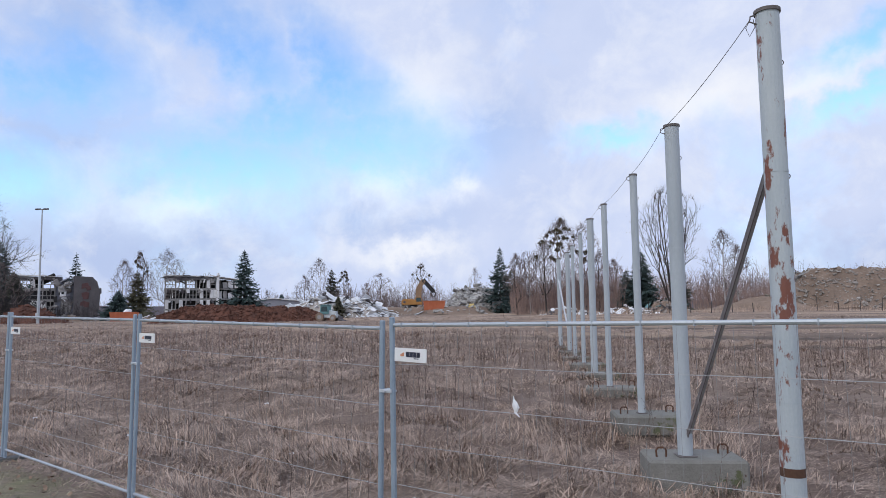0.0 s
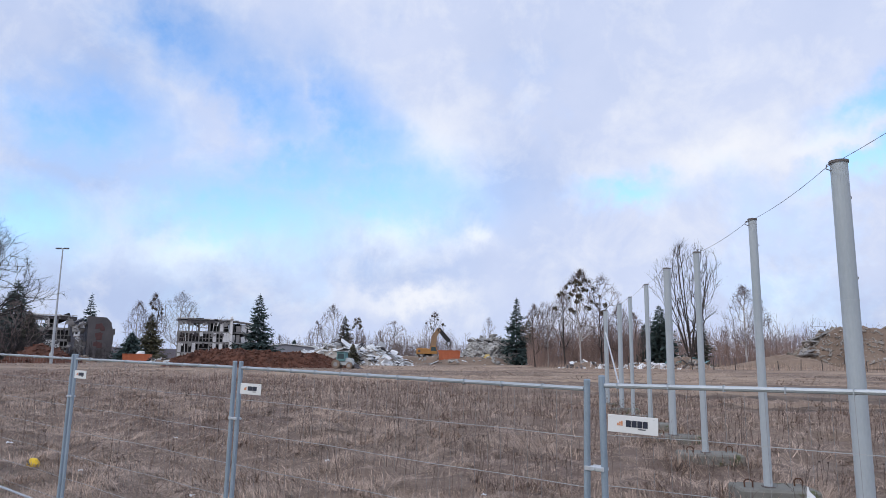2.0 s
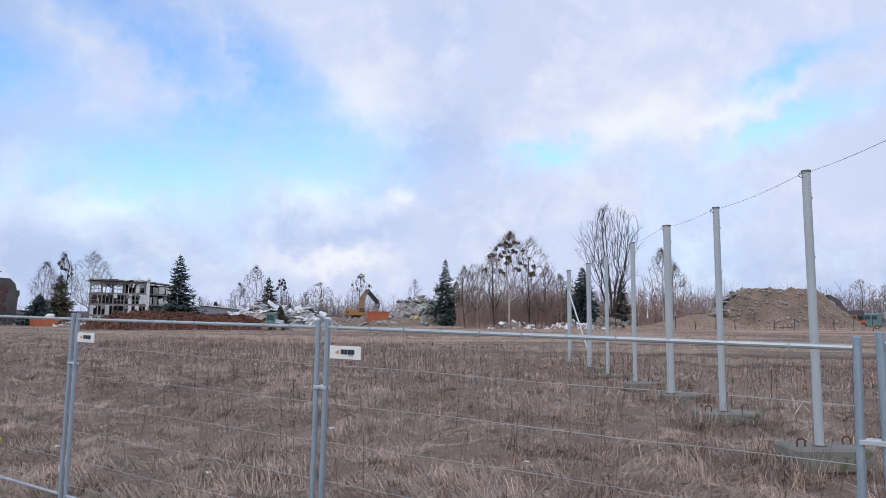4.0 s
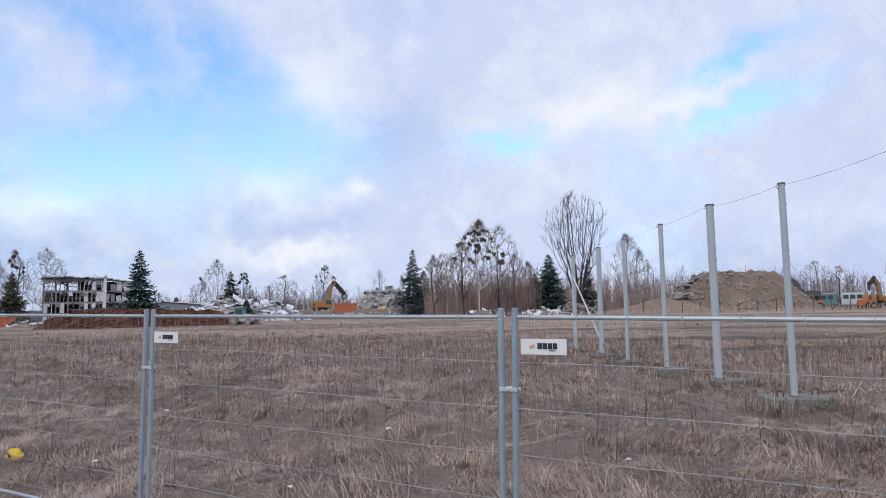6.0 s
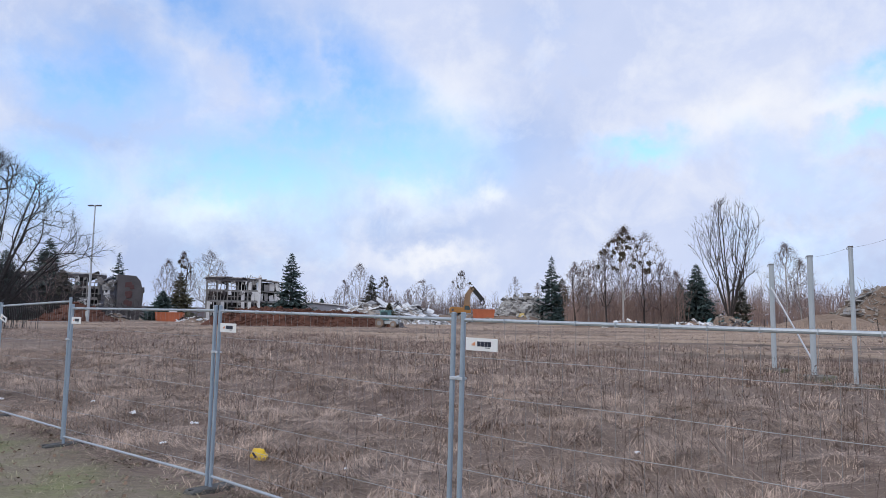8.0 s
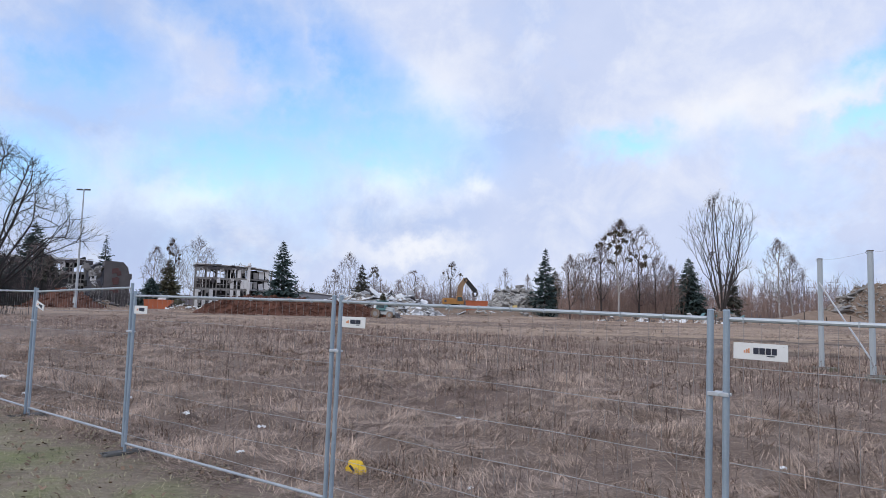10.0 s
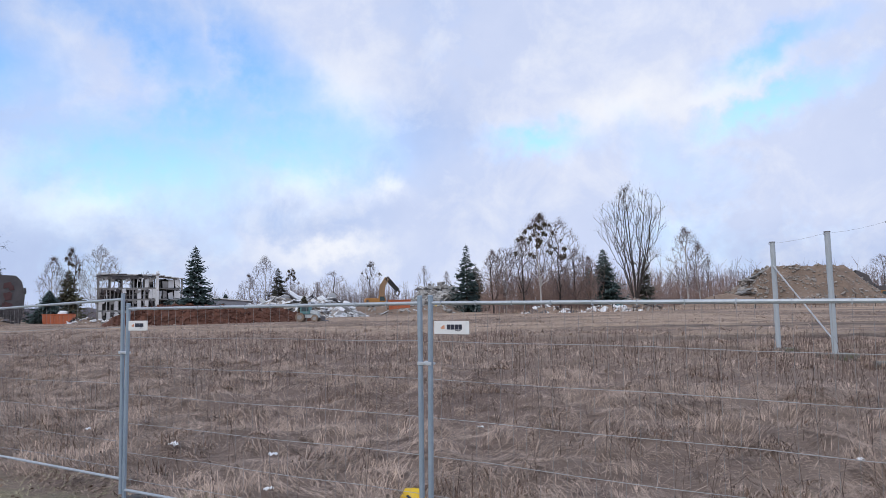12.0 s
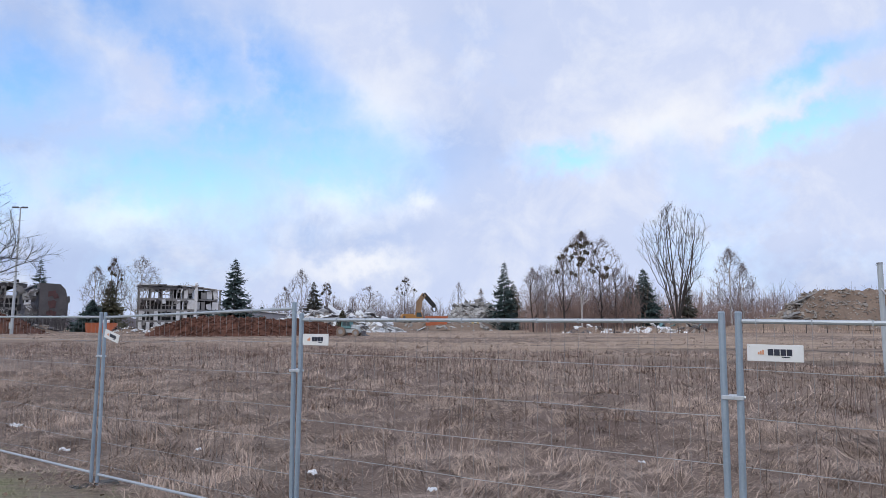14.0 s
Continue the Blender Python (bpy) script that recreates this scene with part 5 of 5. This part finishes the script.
    # hanging remains
    for _ in range(34):
        px, k = rr.uniform(0, L), rr.randint(1, storeys)
        m = Euler((rr.uniform(-0.3, 0.3), rr.uniform(-0.7, 0.7), rr.uniform(-0.3, 0.3))).to_matrix()
        part("hanging_remnant", Geo().box((px, -0.35, k * storey - 0.7), (rr.uniform(0.15, 0.9), 0.15, rr.uniform(0.4, 1.4)), m, rough=0.14), rr.choice((M_CONCRETE_FAR, M_CONCRETE_FAR, M_SLATE, M_WHITE_PANEL)), b)
    return b, L, H


def make_buildings():
    # the one beside the tall spruce
    b, L, H = frame_building("wrecked_building", (-84.6, 191.0), 24, 5, 2.75, 4, 2.95, 9.0, "gutted four-storey concrete frame building with white panels", 7, 2, 5, 0.55)
    # the broken end wing: three open floors, ragged walls and a slope of fallen pieces
    q = random.Random(71)
    wing = part("end_wing", Geo().box((L + 3.6, 5.5, H * 0.5), (6.2, 0.3, H * 0.96), rough=0.03), M_CONCRETE_FAR, b, "ragged pale end wall")
    for k in range(5):
        part("floor_edge", Geo().box((L + 3.5 - 0.3 * k, 3.6, k * 2.95 + 0.05), (6.4 - 0.5 * (k % 2), 4.2, 0.28), Euler((0.02 * k, 0.03 * (k - 1), 0)).to_matrix(), rough=0.03), M_CONCRETE_FAR, wing)
    for k in range(4):
        for c in range(4):
            w, hh = q.uniform(0.9, 1.7), q.uniform(1.2, 2.8)
            if q.random() < 0.8:
                part("wall_remnant", Geo().box((L + 0.9 + 1.55 * c, 1.9 + q.uniform(-0.3, 0.5), k * 2.95 + hh / 2 + 0.2), (w, 0.22, hh), Euler((0, q.gauss(0, 0.06), q.gauss(0, 0.15))).to_matrix(), rough=0.12), M_WHITE_PANEL if q.random() < 0.6 else M_CONCRETE_FAR, wing)
            # flat dark panels on the wall stand for shaded openings
            if q.random() < 0.6:
                part("dark_recess", Geo().box((L + 0.9 + 1.55 * c, 5.2, k * 2.95 + 1.5), (1.3, 0.2, 2.4), rough=0.06), M_DARK_IN, wing)
    for k in range(14):
        part("fallen_piece", Geo().box((L + q.uniform(0.3, 6.4), q.uniform(0.2, 1.7), q.uniform(0.3, 2.6)), (q.uniform(0.6, 2.0), q.uniform(0.5, 1.2), 0.2), Euler((q.uniform(-0.8, 0.8), q.uniform(-0.8, 0.8), q.random() * 3)).to_matrix(), rough=0.1), q.choice((M_WHITE_PANEL, M_CONCRETE_FAR)), wing)
    part("white_pier", Geo().box((L + 0.3, -0.4, (H + 1.5) / 2), (0.7, 0.6, H + 1.5), rough=0.02), M_WHITE_PANEL, b)
    for k in range(4):
        part("roof_edge", Geo().box((L + 1.5 + 1.6 * k, 3.4, H + 0.3 - 0.12 * k), (1.8, 4.4, 0.22), Euler((0.05 * k - 0.08, 0.06 * (k % 3) - 0.03, 0.05 * k)).to_matrix(), rough=0.05), M_WHITE_PANEL, b)
    part("corner_pier", Geo().box((L + 6.7, 2.0, H * 0.48), (0.5, 0.6, H * 0.96), Euler((0, 0.03, 0)).to_matrix(), rough=0.03), M_CONCRETE_FAR, b)
    # the one behind the mast, with its dark end block
    b, L, H = frame_building("wrecked_building", (-129.0, 164.5), 32, 9, 2.75, 4, 2.9, 9.0, "gutted concrete building with a dark clad end", 9, 2, 8, 0.3)
    g = Geo()
    g.prism([(L + 4.4, 0.3), (L + 9.8, 0.3), (L + 10.4, 3.5), (L + 10.6, 7.5), (L + 9.8, 10.6), (L + 8.6, 11.9), (L + 4.2, 12.1)], -1.5, 7.5)
    part("clad_end", g, M_SLATE, b, "dark grey clad end wall, bulging")
    q = random.Random(72)
    for z in (4.6, 6.9, 9.2):
        for k in range(3):
            part("maroon_patch", Geo().box((L + 7.3 + q.uniform(-0.5, 0.5), -1.56 - 0.02 * k, z + q.uniform(-0.4, 0.4)), (q.uniform(0.9, 1.7), 0.1, q.uniform(0.7, 1.5)), Euler((0, q.uniform(-0.3, 0.3), 0)).to_matrix(), rough=0.16), M_MAROON, b)
    for k in range(22):
        part("broken_panel", Geo().box((L + q.uniform(-0.4, 4.6), -0.9 + q.uniform(-0.5, 0.6), q.uniform(0.6, 11.2)), (q.uniform(0.5, 1.9), 0.25, q.uniform(0.5, 1.8)), Euler((q.gauss(0, 0.3), q.gauss(0, 0.4), q.gauss(0, 0.3))).to_matrix(), rough=0.15),
             q.choice((M_CONCRETE_FAR, M_CONCRETE_FAR, M_SLATE, M_WHITE_PANEL, M_DARK_IN)), b)
    part("torn_edge", Geo().box((L + 10.5, -1.2, 8.2), (0.7, 0.9, 1.2), rough=0.2), M_SLATE, b)
    part("torn_core", Geo().box((L + 2.2, 3.6, 5.6), (4.6, 6.5, 11.2), rough=0.03), M_SHED, b, "torn open grey core")
    for k in range(7):
        m = Euler((0.2 * k, 0.5 - 0.15 * k, 0.1 * k)).to_matrix()
        part("broken_panel", Geo().box((L + 2.2 + 0.35 * (k % 3), -0.4 - 0.2 * (k % 2), 2.0 + 1.5 * k), (2.4, 0.3, 1.9), m, rough=0.1), M_CONCRETE_FAR if k % 3 else M_SHED, b)


make_buildings()


def make_shed():
    x, y = -61.5, 206.0
    s = thing("shed", (x, y, gz(x, y) - 0.2), "long grey metal-clad shed with a pale roof", "shed", turn=10)
    part("wall", Geo().prism([(-6, 0), (12, 0), (12, 4.8), (3, 5.6), (-6, 4.6)], 0, 10), M_SHED, s)
    part("roof", Geo().prism([(-6.4, 4.7), (3, 5.75), (12.4, 4.9), (12.4, 5.15), (3, 6.0), (-6.4, 4.95)], -0.5, 10.5), M_WHITE_PANEL, s)
    part("door", Geo().box((2, -0.06, 1.6), (3.0, 0.1, 3.2)), M_SLATE, s)
    x, y = -80.0, 232.0
    s = thing("shed", (x, y, gz(x, y) - 0.2), "low grey shed between the wrecked buildings", "shed", turn=12)
    part("wall", Geo().box((-6, 3, 2.5), (26, 8, 5)), M_SHED, s)
    part("roof", Geo().box((-6, 3, 5.15), (27, 9, 0.3)), M_SLATE, s)


make_shed()


def make_mast():
    x, y = -76.6, 121.0
    m = thing("floodlight_mast", (x, y, gz(x, y) - 0.2), "tall pale steel mast with a short lamp crossbar", "mast")
    h = 21.4 - gz(x, y)
    part("pole", Geo().tube((0, 0, 0), (0, 0, h * 0.42), 0.26, 0.2, 10).tube((0, 0, h * 0.42), (0, 0, h), 0.17, 0.10, 8), M_MAST, m)
    part("crossbar", Geo().box((0, 0, h - 0.1), (2.3, 0.14, 0.14)), M_MAST, m)
    for dx in (-0.95, -0.45, 0.45, 0.95):
        part("lamp", Geo().box((dx, -0.15, h - 0.02), (0.42, 0.5, 0.2), Euler((0.25, 0, 0)).to_matrix(), taper=0.8), M_SLATE, m)
    part("hatch", Geo().box((0, -0.25, 1.6), (0.5, 0.3, 1.0)), M_GREYPAINT, m)


make_mast()


# ---- machines ----
def wheel(parent, at, r, w, name="wheel", tyre=M_BLACK):
    c = Vector(at)
    wh = part(name, Geo().tube(c + Vector((0, -w / 2, 0)), c + Vector((0, w / 2, 0)), r, n=18), tyre, parent, bevel=0.06)
    part("rim", Geo().tube(c + Vector((0, -w / 2 - 0.03, 0)), c + Vector((0, w / 2 + 0.03, 0)), r * 0.5, n=12), M_CONCRETE_FAR, wh)


def excavator(at, z, turn, paint, label, boom, stick, s=1.0, tool=True):
    e = thing("excavator", (at[0], at[1], z), label, "excavator", "construction machines", turn=turn)
    for y in (-1.25, 1.25):
        tr = part("track", Geo().prism([(-2.1 * s, 0.15), (-1.7 * s, 0), (1.7 * s, 0), (2.1 * s, 0.15), (2.2 * s, 0.55), (1.8 * s, 0.95), (-1.8 * s, 0.95), (-2.2 * s, 0.55)], y - 0.3, y + 0.3), M_BLACK, e)
        for k in range(5):
            part("roller", Geo().tube((-1.5 * s + 0.75 * s * k, y - 0.34, 0.45), (-1.5 * s + 0.75 * s * k, y + 0.34, 0.45), 0.2, n=8), M_SLATE, tr)
    part("turntable", Geo().tube((0, 0, 0.9), (0, 0, 1.2), 0.9, n=12), M_BLACK, e)
    part("engine_house", Geo().prism([(-2.7, 1.2), (0.3, 1.2), (0.3, 2.35), (-0.6, 2.5), (-2.5, 2.5), (-2.8, 2.1)], -1.35, 1.35), paint, e, bevel=0.05)
    part("engine_door", Geo().box((-1.5, -1.37, 1.85), (1.5, 0.06, 0.8)), paint, e)
    part("engine_vent", Geo().box((-2.2, -1.41, 1.85), (0.5, 0.05, 0.5)), M_SLATE, e)
    cab = part("cab", Geo().prism([(0.3, 1.2), (1.9, 1.2), (2.0, 1.9), (1.6, 3.0), (0.35, 3.0)], -1.35, -0.35), paint, e, bevel=0.04)
    part("cab_window", Geo().prism([(0.5, 1.9), (1.8, 1.9), (1.5, 2.85), (0.5, 2.85)], -1.38, -0.33), M_GLASS, cab)
    pts = [Vector((1.0, 0.3, 1.6)), Vector(boom), Vector(stick)]
    mid = pts[0].lerp(pts[1], 0.55) + Vector((-0.4, 0, 0.8))
    bm = Geo()
    for a, b, w0 in ((pts[0], mid, 1.3), (mid, pts[1], 1.05)):
        d = b - a
        m = d.to_track_quat("X", "Z").to_matrix()
        bm.box((a + b) / 2, (d.length + 0.25, 0.5, w0), m)
    part("boom", bm, M_BOOM if paint is M_YELLOW else paint, e, "dull tan painted boom" if paint is M_YELLOW else "", bevel=0.04)
    d = pts[2] - pts[1]
    part("stick", Geo().box((pts[1] + pts[2]) / 2, (d.length + 0.4, 0.5, 0.95), d.to_track_quat("X", "Z").to_matrix()), M_BLACK, e)
    part("ram", Geo().tube(mid + Vector((0, 0, 0.5)), pts[1] + d * 0.15 + Vector((0, 0, 0.35)), 0.12, n=8), M_SLATE, e)
    part("lift_ram", Geo().tube(Vector((1.7, 0.3, 1.5)), mid, 0.13, n=8), M_SLATE, e)
    q = pts[2]
    for sx in (-1, 1):
        part("jaw", Geo().path([q, q + Vector((0.55 * sx, 0, -0.45)), q + Vector((0.35 * sx, 0, -1.05)), q + Vector((0.05 * sx, 0, -1.3))], 0.24, 0.14, 6), M_SLATE, e)


excavator((-12.6, 161.0), 2.35, 8, M_YELLOW, "yellow tracked excavator with raised boom and grab", (2.4, 0.2, 6.9), (4.7, 0.2, 4.3))
excavator((117.5, 151.0), 1.6, -150, M_YELLOW, "yellow tracked excavator beside the spoil mound", (3.4, 0, 6.6), (6.6, 0, 5.0))
excavator((97.8, 150.0), 3.0, 150, M_SLATE, "dark excavator behind the spoil mound", (4.0, 0, 5.6), (7.0, 0, 4.6))


def skip(at, z, size, label, turn=0):
    s = thing("skip", (at[0], at[1], z), label, "skip", "orange skips", turn=turn)
    L, W, H = size
    part("tub", Geo().prism([(-L / 2 + 0.2, 0), (L / 2 - 0.2, 0), (L / 2, H), (L / 2 - 0.12, H), (L / 2 - 0.3, 0.15), (-L / 2 + 0.3, 0.15), (-L / 2 + 0.12, H), (-L / 2, H)], -W / 2, W / 2), M_ORANGE, s)
    part("side", Geo().prism([(-L / 2 + 0.2, 0), (L / 2 - 0.2, 0), (L / 2, H), (-L / 2, H)], -W / 2 - 0.05, -W / 2 + 0.05), M_ORANGE, s)
    part("side", Geo().prism([(-L / 2 + 0.2, 0), (L / 2 - 0.2, 0), (L / 2, H), (-L / 2, H)], W / 2 - 0.05, W / 2 + 0.05), M_ORANGE, s)
    part("rim", Geo().box((0, -W / 2 - 0.06, H), (L + 0.1, 0.16, 0.14)), M_ORANGE, s)
    for k in range(7):
        x = -L / 2 + 0.5 + (L - 1.0) * k / 6
        part("rib", Geo().box((x, -W / 2 - 0.09, H / 2), (0.12, 0.12, H - 0.1)), M_ORANGE, s)
    part("contents", Geo().box((0, 0, H * 0.9), (L * 0.8, W * 0.8, 0.5), rough=0.1), M_RUBBLE, s)
    return s


skip((-7.6, 157.5), 2.2, (4.9, 2.3, 2.1), "orange steel skip beside the excavator")
sk = skip((-75.7, 150.4), gz(-75.7, 150.4) - 0.1, (5.6, 2.4, 2.0), "orange steel skip on the open ground", 14)
tarp = thing("white_sack", (-74.8, 149.9, gz(-75.7, 150.4) + 1.9), "white sack lying on the skip's load", "sack")
part("cloth", Geo().box((0, 0, 0.3), (1.6, 1.0, 0.7), rough=0.18), M_WHITE_DEBRIS, tarp, bevel=0.1)


def tractor():
    x, y = -20.9, 101.5
    t = thing("wheel_loader", (x, y, gz(x, y)), "old teal and grey wheeled loader at the debris", "loader", "construction machines", turn=-12)
    part("chassis", Geo().prism([(-1.7, 0.7), (1.7, 0.6), (1.7, 1.2), (0.6, 1.45), (-1.7, 1.5)], -0.5, 0.5), M_GREYPAINT, t)
    part("bonnet", Geo().prism([(0.3, 1.2), (1.7, 1.1), (1.65, 1.75), (0.3, 1.95)], -0.45, 0.45), M_GREYPAINT, t, bevel=0.05)
    cab = part("cab", Geo().prism([(-1.3, 1.3), (0.4, 1.3), (0.3, 2.85), (-1.2, 2.85)], -0.75, 0.75), M_TEAL, t, bevel=0.05)
    part("cab_window", Geo().prism([(-1.05, 1.75), (0.2, 1.75), (0.12, 2.65), (-1.0, 2.65)], -0.78, 0.78), M_GLASS, cab)
    part("cab_roof", Geo().box((-0.45, 0, 2.92), (1.8, 1.7, 0.12)), M_TEAL, cab)
    for wx, r in ((-1.25, 0.78), (1.25, 0.58)):
        for yy in (-0.85, 0.85):
            wheel(t, (wx, yy, r), r, 0.42, tyre=M_SAND)
    part("loader_arm", Geo().path([(0.3, -0.6, 1.5), (1.6, -0.6, 1.2), (2.4, -0.6, 0.5)], 0.09, n=6).path([(0.3, 0.6, 1.5), (1.6, 0.6, 1.2), (2.4, 0.6, 0.5)], 0.09, n=6), M_GREYPAINT, t)
    part("bucket", Geo().prism([(2.3, 0.1), (3.1, 0.05), (3.1, 0.15), (2.5, 0.35), (2.4, 0.9), (2.25, 0.9)], -1.0, 1.0), M_SLATE, t)

    t.scale = (0.82, 0.82, 0.82)


tractor()


def lorry(at, turn, paint, label, L, H):
    x, y = at
    t = thing("lorry", (x, y, gz(x, y)), label, "lorry", "parked vehicles", turn=turn)
    part("body", Geo().box((0, 0, 0.9 + H / 2), (L, 2.4, H)), paint, t, bevel=0.08)
    for k in range(int(L / 1.3)):
        part("window", Geo().box((-L / 2 + 0.9 + 1.3 * k, -1.22, 0.9 + H * 0.68), (1.0, 0.06, H * 0.34)), M_GLASS, t)
    part("bumper", Geo().box((L / 2 + 0.05, 0, 0.75), (0.2, 2.3, 0.35)), M_BLACK, t)
    part("roof_edge", Geo().box((0, 0, 0.95 + H), (L - 0.2, 2.2, 0.1)), M_GREYPAINT, t)
    for wx in (-L * 0.32, L * 0.32):
        for yy in (-1.0, 1.0):
            wheel(t, (wx, yy, 0.5), 0.5, 0.35)


lorry((101.5, 149.0), -35, M_TEAL, "faded teal box lorry beside the mound", 4.8, 2.5)
lorry((104.8, 144.3), -35, M_GREYPAINT, "pale van parked near the mound", 4.4, 2.6)


def small_loader(at, turn):
    x, y = at
    t = thing("wheel_loader", (x, y, gz(x, y)), "orange wheeled loader parked near the mound", "loader", "construction machines", turn=turn)
    part("body", Geo().prism([(-2, 0.8), (1, 0.8), (1, 1.6), (-0.2, 1.8), (-2, 1.9)], -0.9, 0.9), M_ORANGE, t, bevel=0.05)
    cab = part("cab", Geo().prism([(-0.4, 1.7), (0.8, 1.6), (0.7, 3.0), (-0.3, 3.0)], -0.7, 0.7), M_YELLOW, t)
    part("cab_window", Geo().prism([(-0.2, 1.9), (0.65, 1.9), (0.55, 2.85), (-0.15, 2.85)], -0.73, 0.73), M_GLASS, cab)
    for wx in (-1.3, 0.9):
        for yy in (-0.95, 0.95):
            wheel(t, (wx, yy, 0.7), 0.7, 0.5)
    part("loader_arm", Geo().path([(0.6, 0, 1.6), (2.0, 0, 1.6), (2.8, 0, 0.8)], 0.16, n=6), M_ORANGE, t)
    part("bucket", Geo().prism([(2.6, 0.2), (3.5, 0.1), (3.5, 0.25), (2.9, 0.5), (2.8, 1.2), (2.6, 1.2)], -1.2, 1.2), M_SLATE, t)


small_loader((103.5, 138.5), 20)
small_loader((96.5, 146.5), 160)


def old_fence():
    """A broken line of leaning posts at the far side of the field."""
    rr = random.Random(31)
    f = thing("old_fence", (20, 118, gz(20, 118)), "broken line of thin dark fence posts", "fence")
    for k in range(24):
        x = 0 + k * 3.4
        y = -0.05 * x
        z = gz(20 + x, 118 + y) - gz(20, 118)
        part("post", Geo().tube((x, y, z - 0.2), (x + rr.uniform(-0.15, 0.15), y, z + rr.uniform(1.5, 2.3)), 0.06, n=6), M_BARK, f)


old_fence()


def pylon(x, y, h):
    p = thing("pylon", (x, y, gz(x, y)), "distant lattice power pylon, painted a hazy grey", "pylon", "distant pylons")
    # same blue-grey colour, so the steel looks veiled by distance haze
    part("tower", Geo().tube((-1.5, 0, 0), (-0.25, 0, h), 0.09, 0.05, 4).tube((1.5, 0, 0), (0.25, 0, h), 0.09, 0.05, 4), M_PAINTED_HAZE, p)
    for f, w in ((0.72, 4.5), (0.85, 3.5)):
        part("arm", Geo().box((0, 0, h * f), (2 * w, 0.1, 0.12)), M_PAINTED_HAZE, p)


for px, py, ph in ((147, 330, 19), (159, 330, 22), (171, 335, 19)):
    pylon(px, py, ph)


# ---- litter ----
def litter(name, x, y, size, material, label, seed, lift=0.05, group="litter in the grass"):
    """A crumpled sheet: a small bent grid."""
    rr = random.Random(seed)
    t = thing(name, (x, y, float(ground_z(x, y)) + lift), label, "litter", group, turn=rr.uniform(0, 360))
    g, n = Geo(), 7
    for i in range(n):
        for j in range(n):
            u, v = i / (n - 1) - 0.5, j / (n - 1) - 0.5
            k = 1 - 0.5 * (u * u + v * v)
            z = size[2] * (k * 0.6 + 0.7 * noise.noise(Vector((u * 3 + seed, v * 3, 0.5)))) + rr.uniform(-0.1, 0.1) * size[2]
            g.v.append((u * size[0] * k + rr.uniform(-0.04, 0.04) * size[0], v * size[1] * k, max(z, 0.0)))
    for i in range(n - 1):
        for j in range(n - 1):
            a = i * n + j
            g.f.append((a, a + n, a + n + 1, a + 1))
    ob = part("sheet", g, material, t)
    md = ob.modifiers.new("thickness", "SOLIDIFY")
    md.thickness = 0.006
    return t


for k, (lx, ly, s) in enumerate(((-13.2, 16.7, 0.22), (-11.8, 16.0, 0.2), (-18.7, 20.4, 0.3), (-11.6, 14.5, 0.16), (-6.2, 11.6, 0.14), (-1.6, 8.6, 0.18), (-15.2, 18.9, 0.2),
                                 (-8.8, 13.4, 0.12), (-3.4, 10.4, 0.12), (-17.0, 18.6, 0.22), (-5.0, 14.8, 0.14), (-9.0, 17.5, 0.14), (-2.2, 12.2, 0.12))):
    litter("paper_scrap", lx, ly, (s * 0.75, s * 0.45, s * 0.25), M_LITTER, "pale scrap of litter lying in dry grass", 20 + k)


def make_bag():
    """A bulging yellow plastic bag with two dark creased marks."""
    x, y = -10.14, 14.25
    t = thing("yellow_bag", (x, y, float(ground_z(x, y)) - 0.02), "bulging bright yellow plastic bag in the grass", "bag", "litter in the grass", turn=-36)
    g, n = Geo(), 12
    for i in range(n + 1):
        a = math.pi / 2 * i / n
        for j in range(16):
            w = 2 * math.pi * j / 16
            k = 1 + 0.18 * noise.noise(Vector((math.cos(w) * 1.9, math.sin(w) * 1.9, a * 2.4)))
            k *= 0.74
            g.v.append((0.20 * k * math.cos(w) * math.cos(a), 0.13 * k * math.sin(w) * math.cos(a), 0.19 * k * math.sin(a)))
    for i in range(n):
        for j in range(16):
            j2 = (j + 1) % 16
            g.f.append((i * 16 + j, i * 16 + j2, (i + 1) * 16 + j2, (i + 1) * 16 + j))
    part("skin", g, M_YELLOW_PLASTIC, t, smooth=True)
    for dx, dz in ((0.02, 0.105), (0.045, 0.075)):
        part("dark_mark", Geo().box((dx, -0.095, dz * 0.75), (0.05, 0.02, 0.014), Euler((0.35, 0.5, 0)).to_matrix()), M_INK, t)


make_bag()


def hung_scrap():
    """A twisted white scrap of film knotted on a fence wire."""
    x, y = -0.76, 5.47
    t = thing("plastic_scrap", (x, y, 1.375), "twisted white plastic scrap hanging on the fence mesh", "litter", turn=-36)
    t.scale = (0.72, 0.72, 0.72)
    g, n = Geo(), 9
    for i in range(n):
        f = i / (n - 1)
        w = 0.006 + 0.030 * math.sin(math.pi * min(1.0, f * 1.15)) * (1 - 0.3 * f)
        for j in range(8):
            a = 2 * math.pi * j / 8 + f * 1.5
            k = 1 + 0.5 * noise.noise(Vector((math.cos(a) * 2, math.sin(a) * 2, f * 6)))
            g.v.append((w * k * math.cos(a) + 0.012 * math.sin(f * 5), 0.5 * w * k * math.sin(a), 0.15 * f - 0.03))
    for i in range(n - 1):
        for j in range(8):
            q = (j + 1) % 8
            g.f.append((i * 8 + j, i * 8 + q, (i + 1) * 8 + q, (i + 1) * 8 + j))
    part("film", g, M_LITTER, t)
    part("tail", Geo().path([(0.0, 0, -0.02), (0.025, -0.005, -0.035), (0.045, 0, -0.055)], 0.010, 0.004, 6), M_LITTER, t)


hung_scrap()
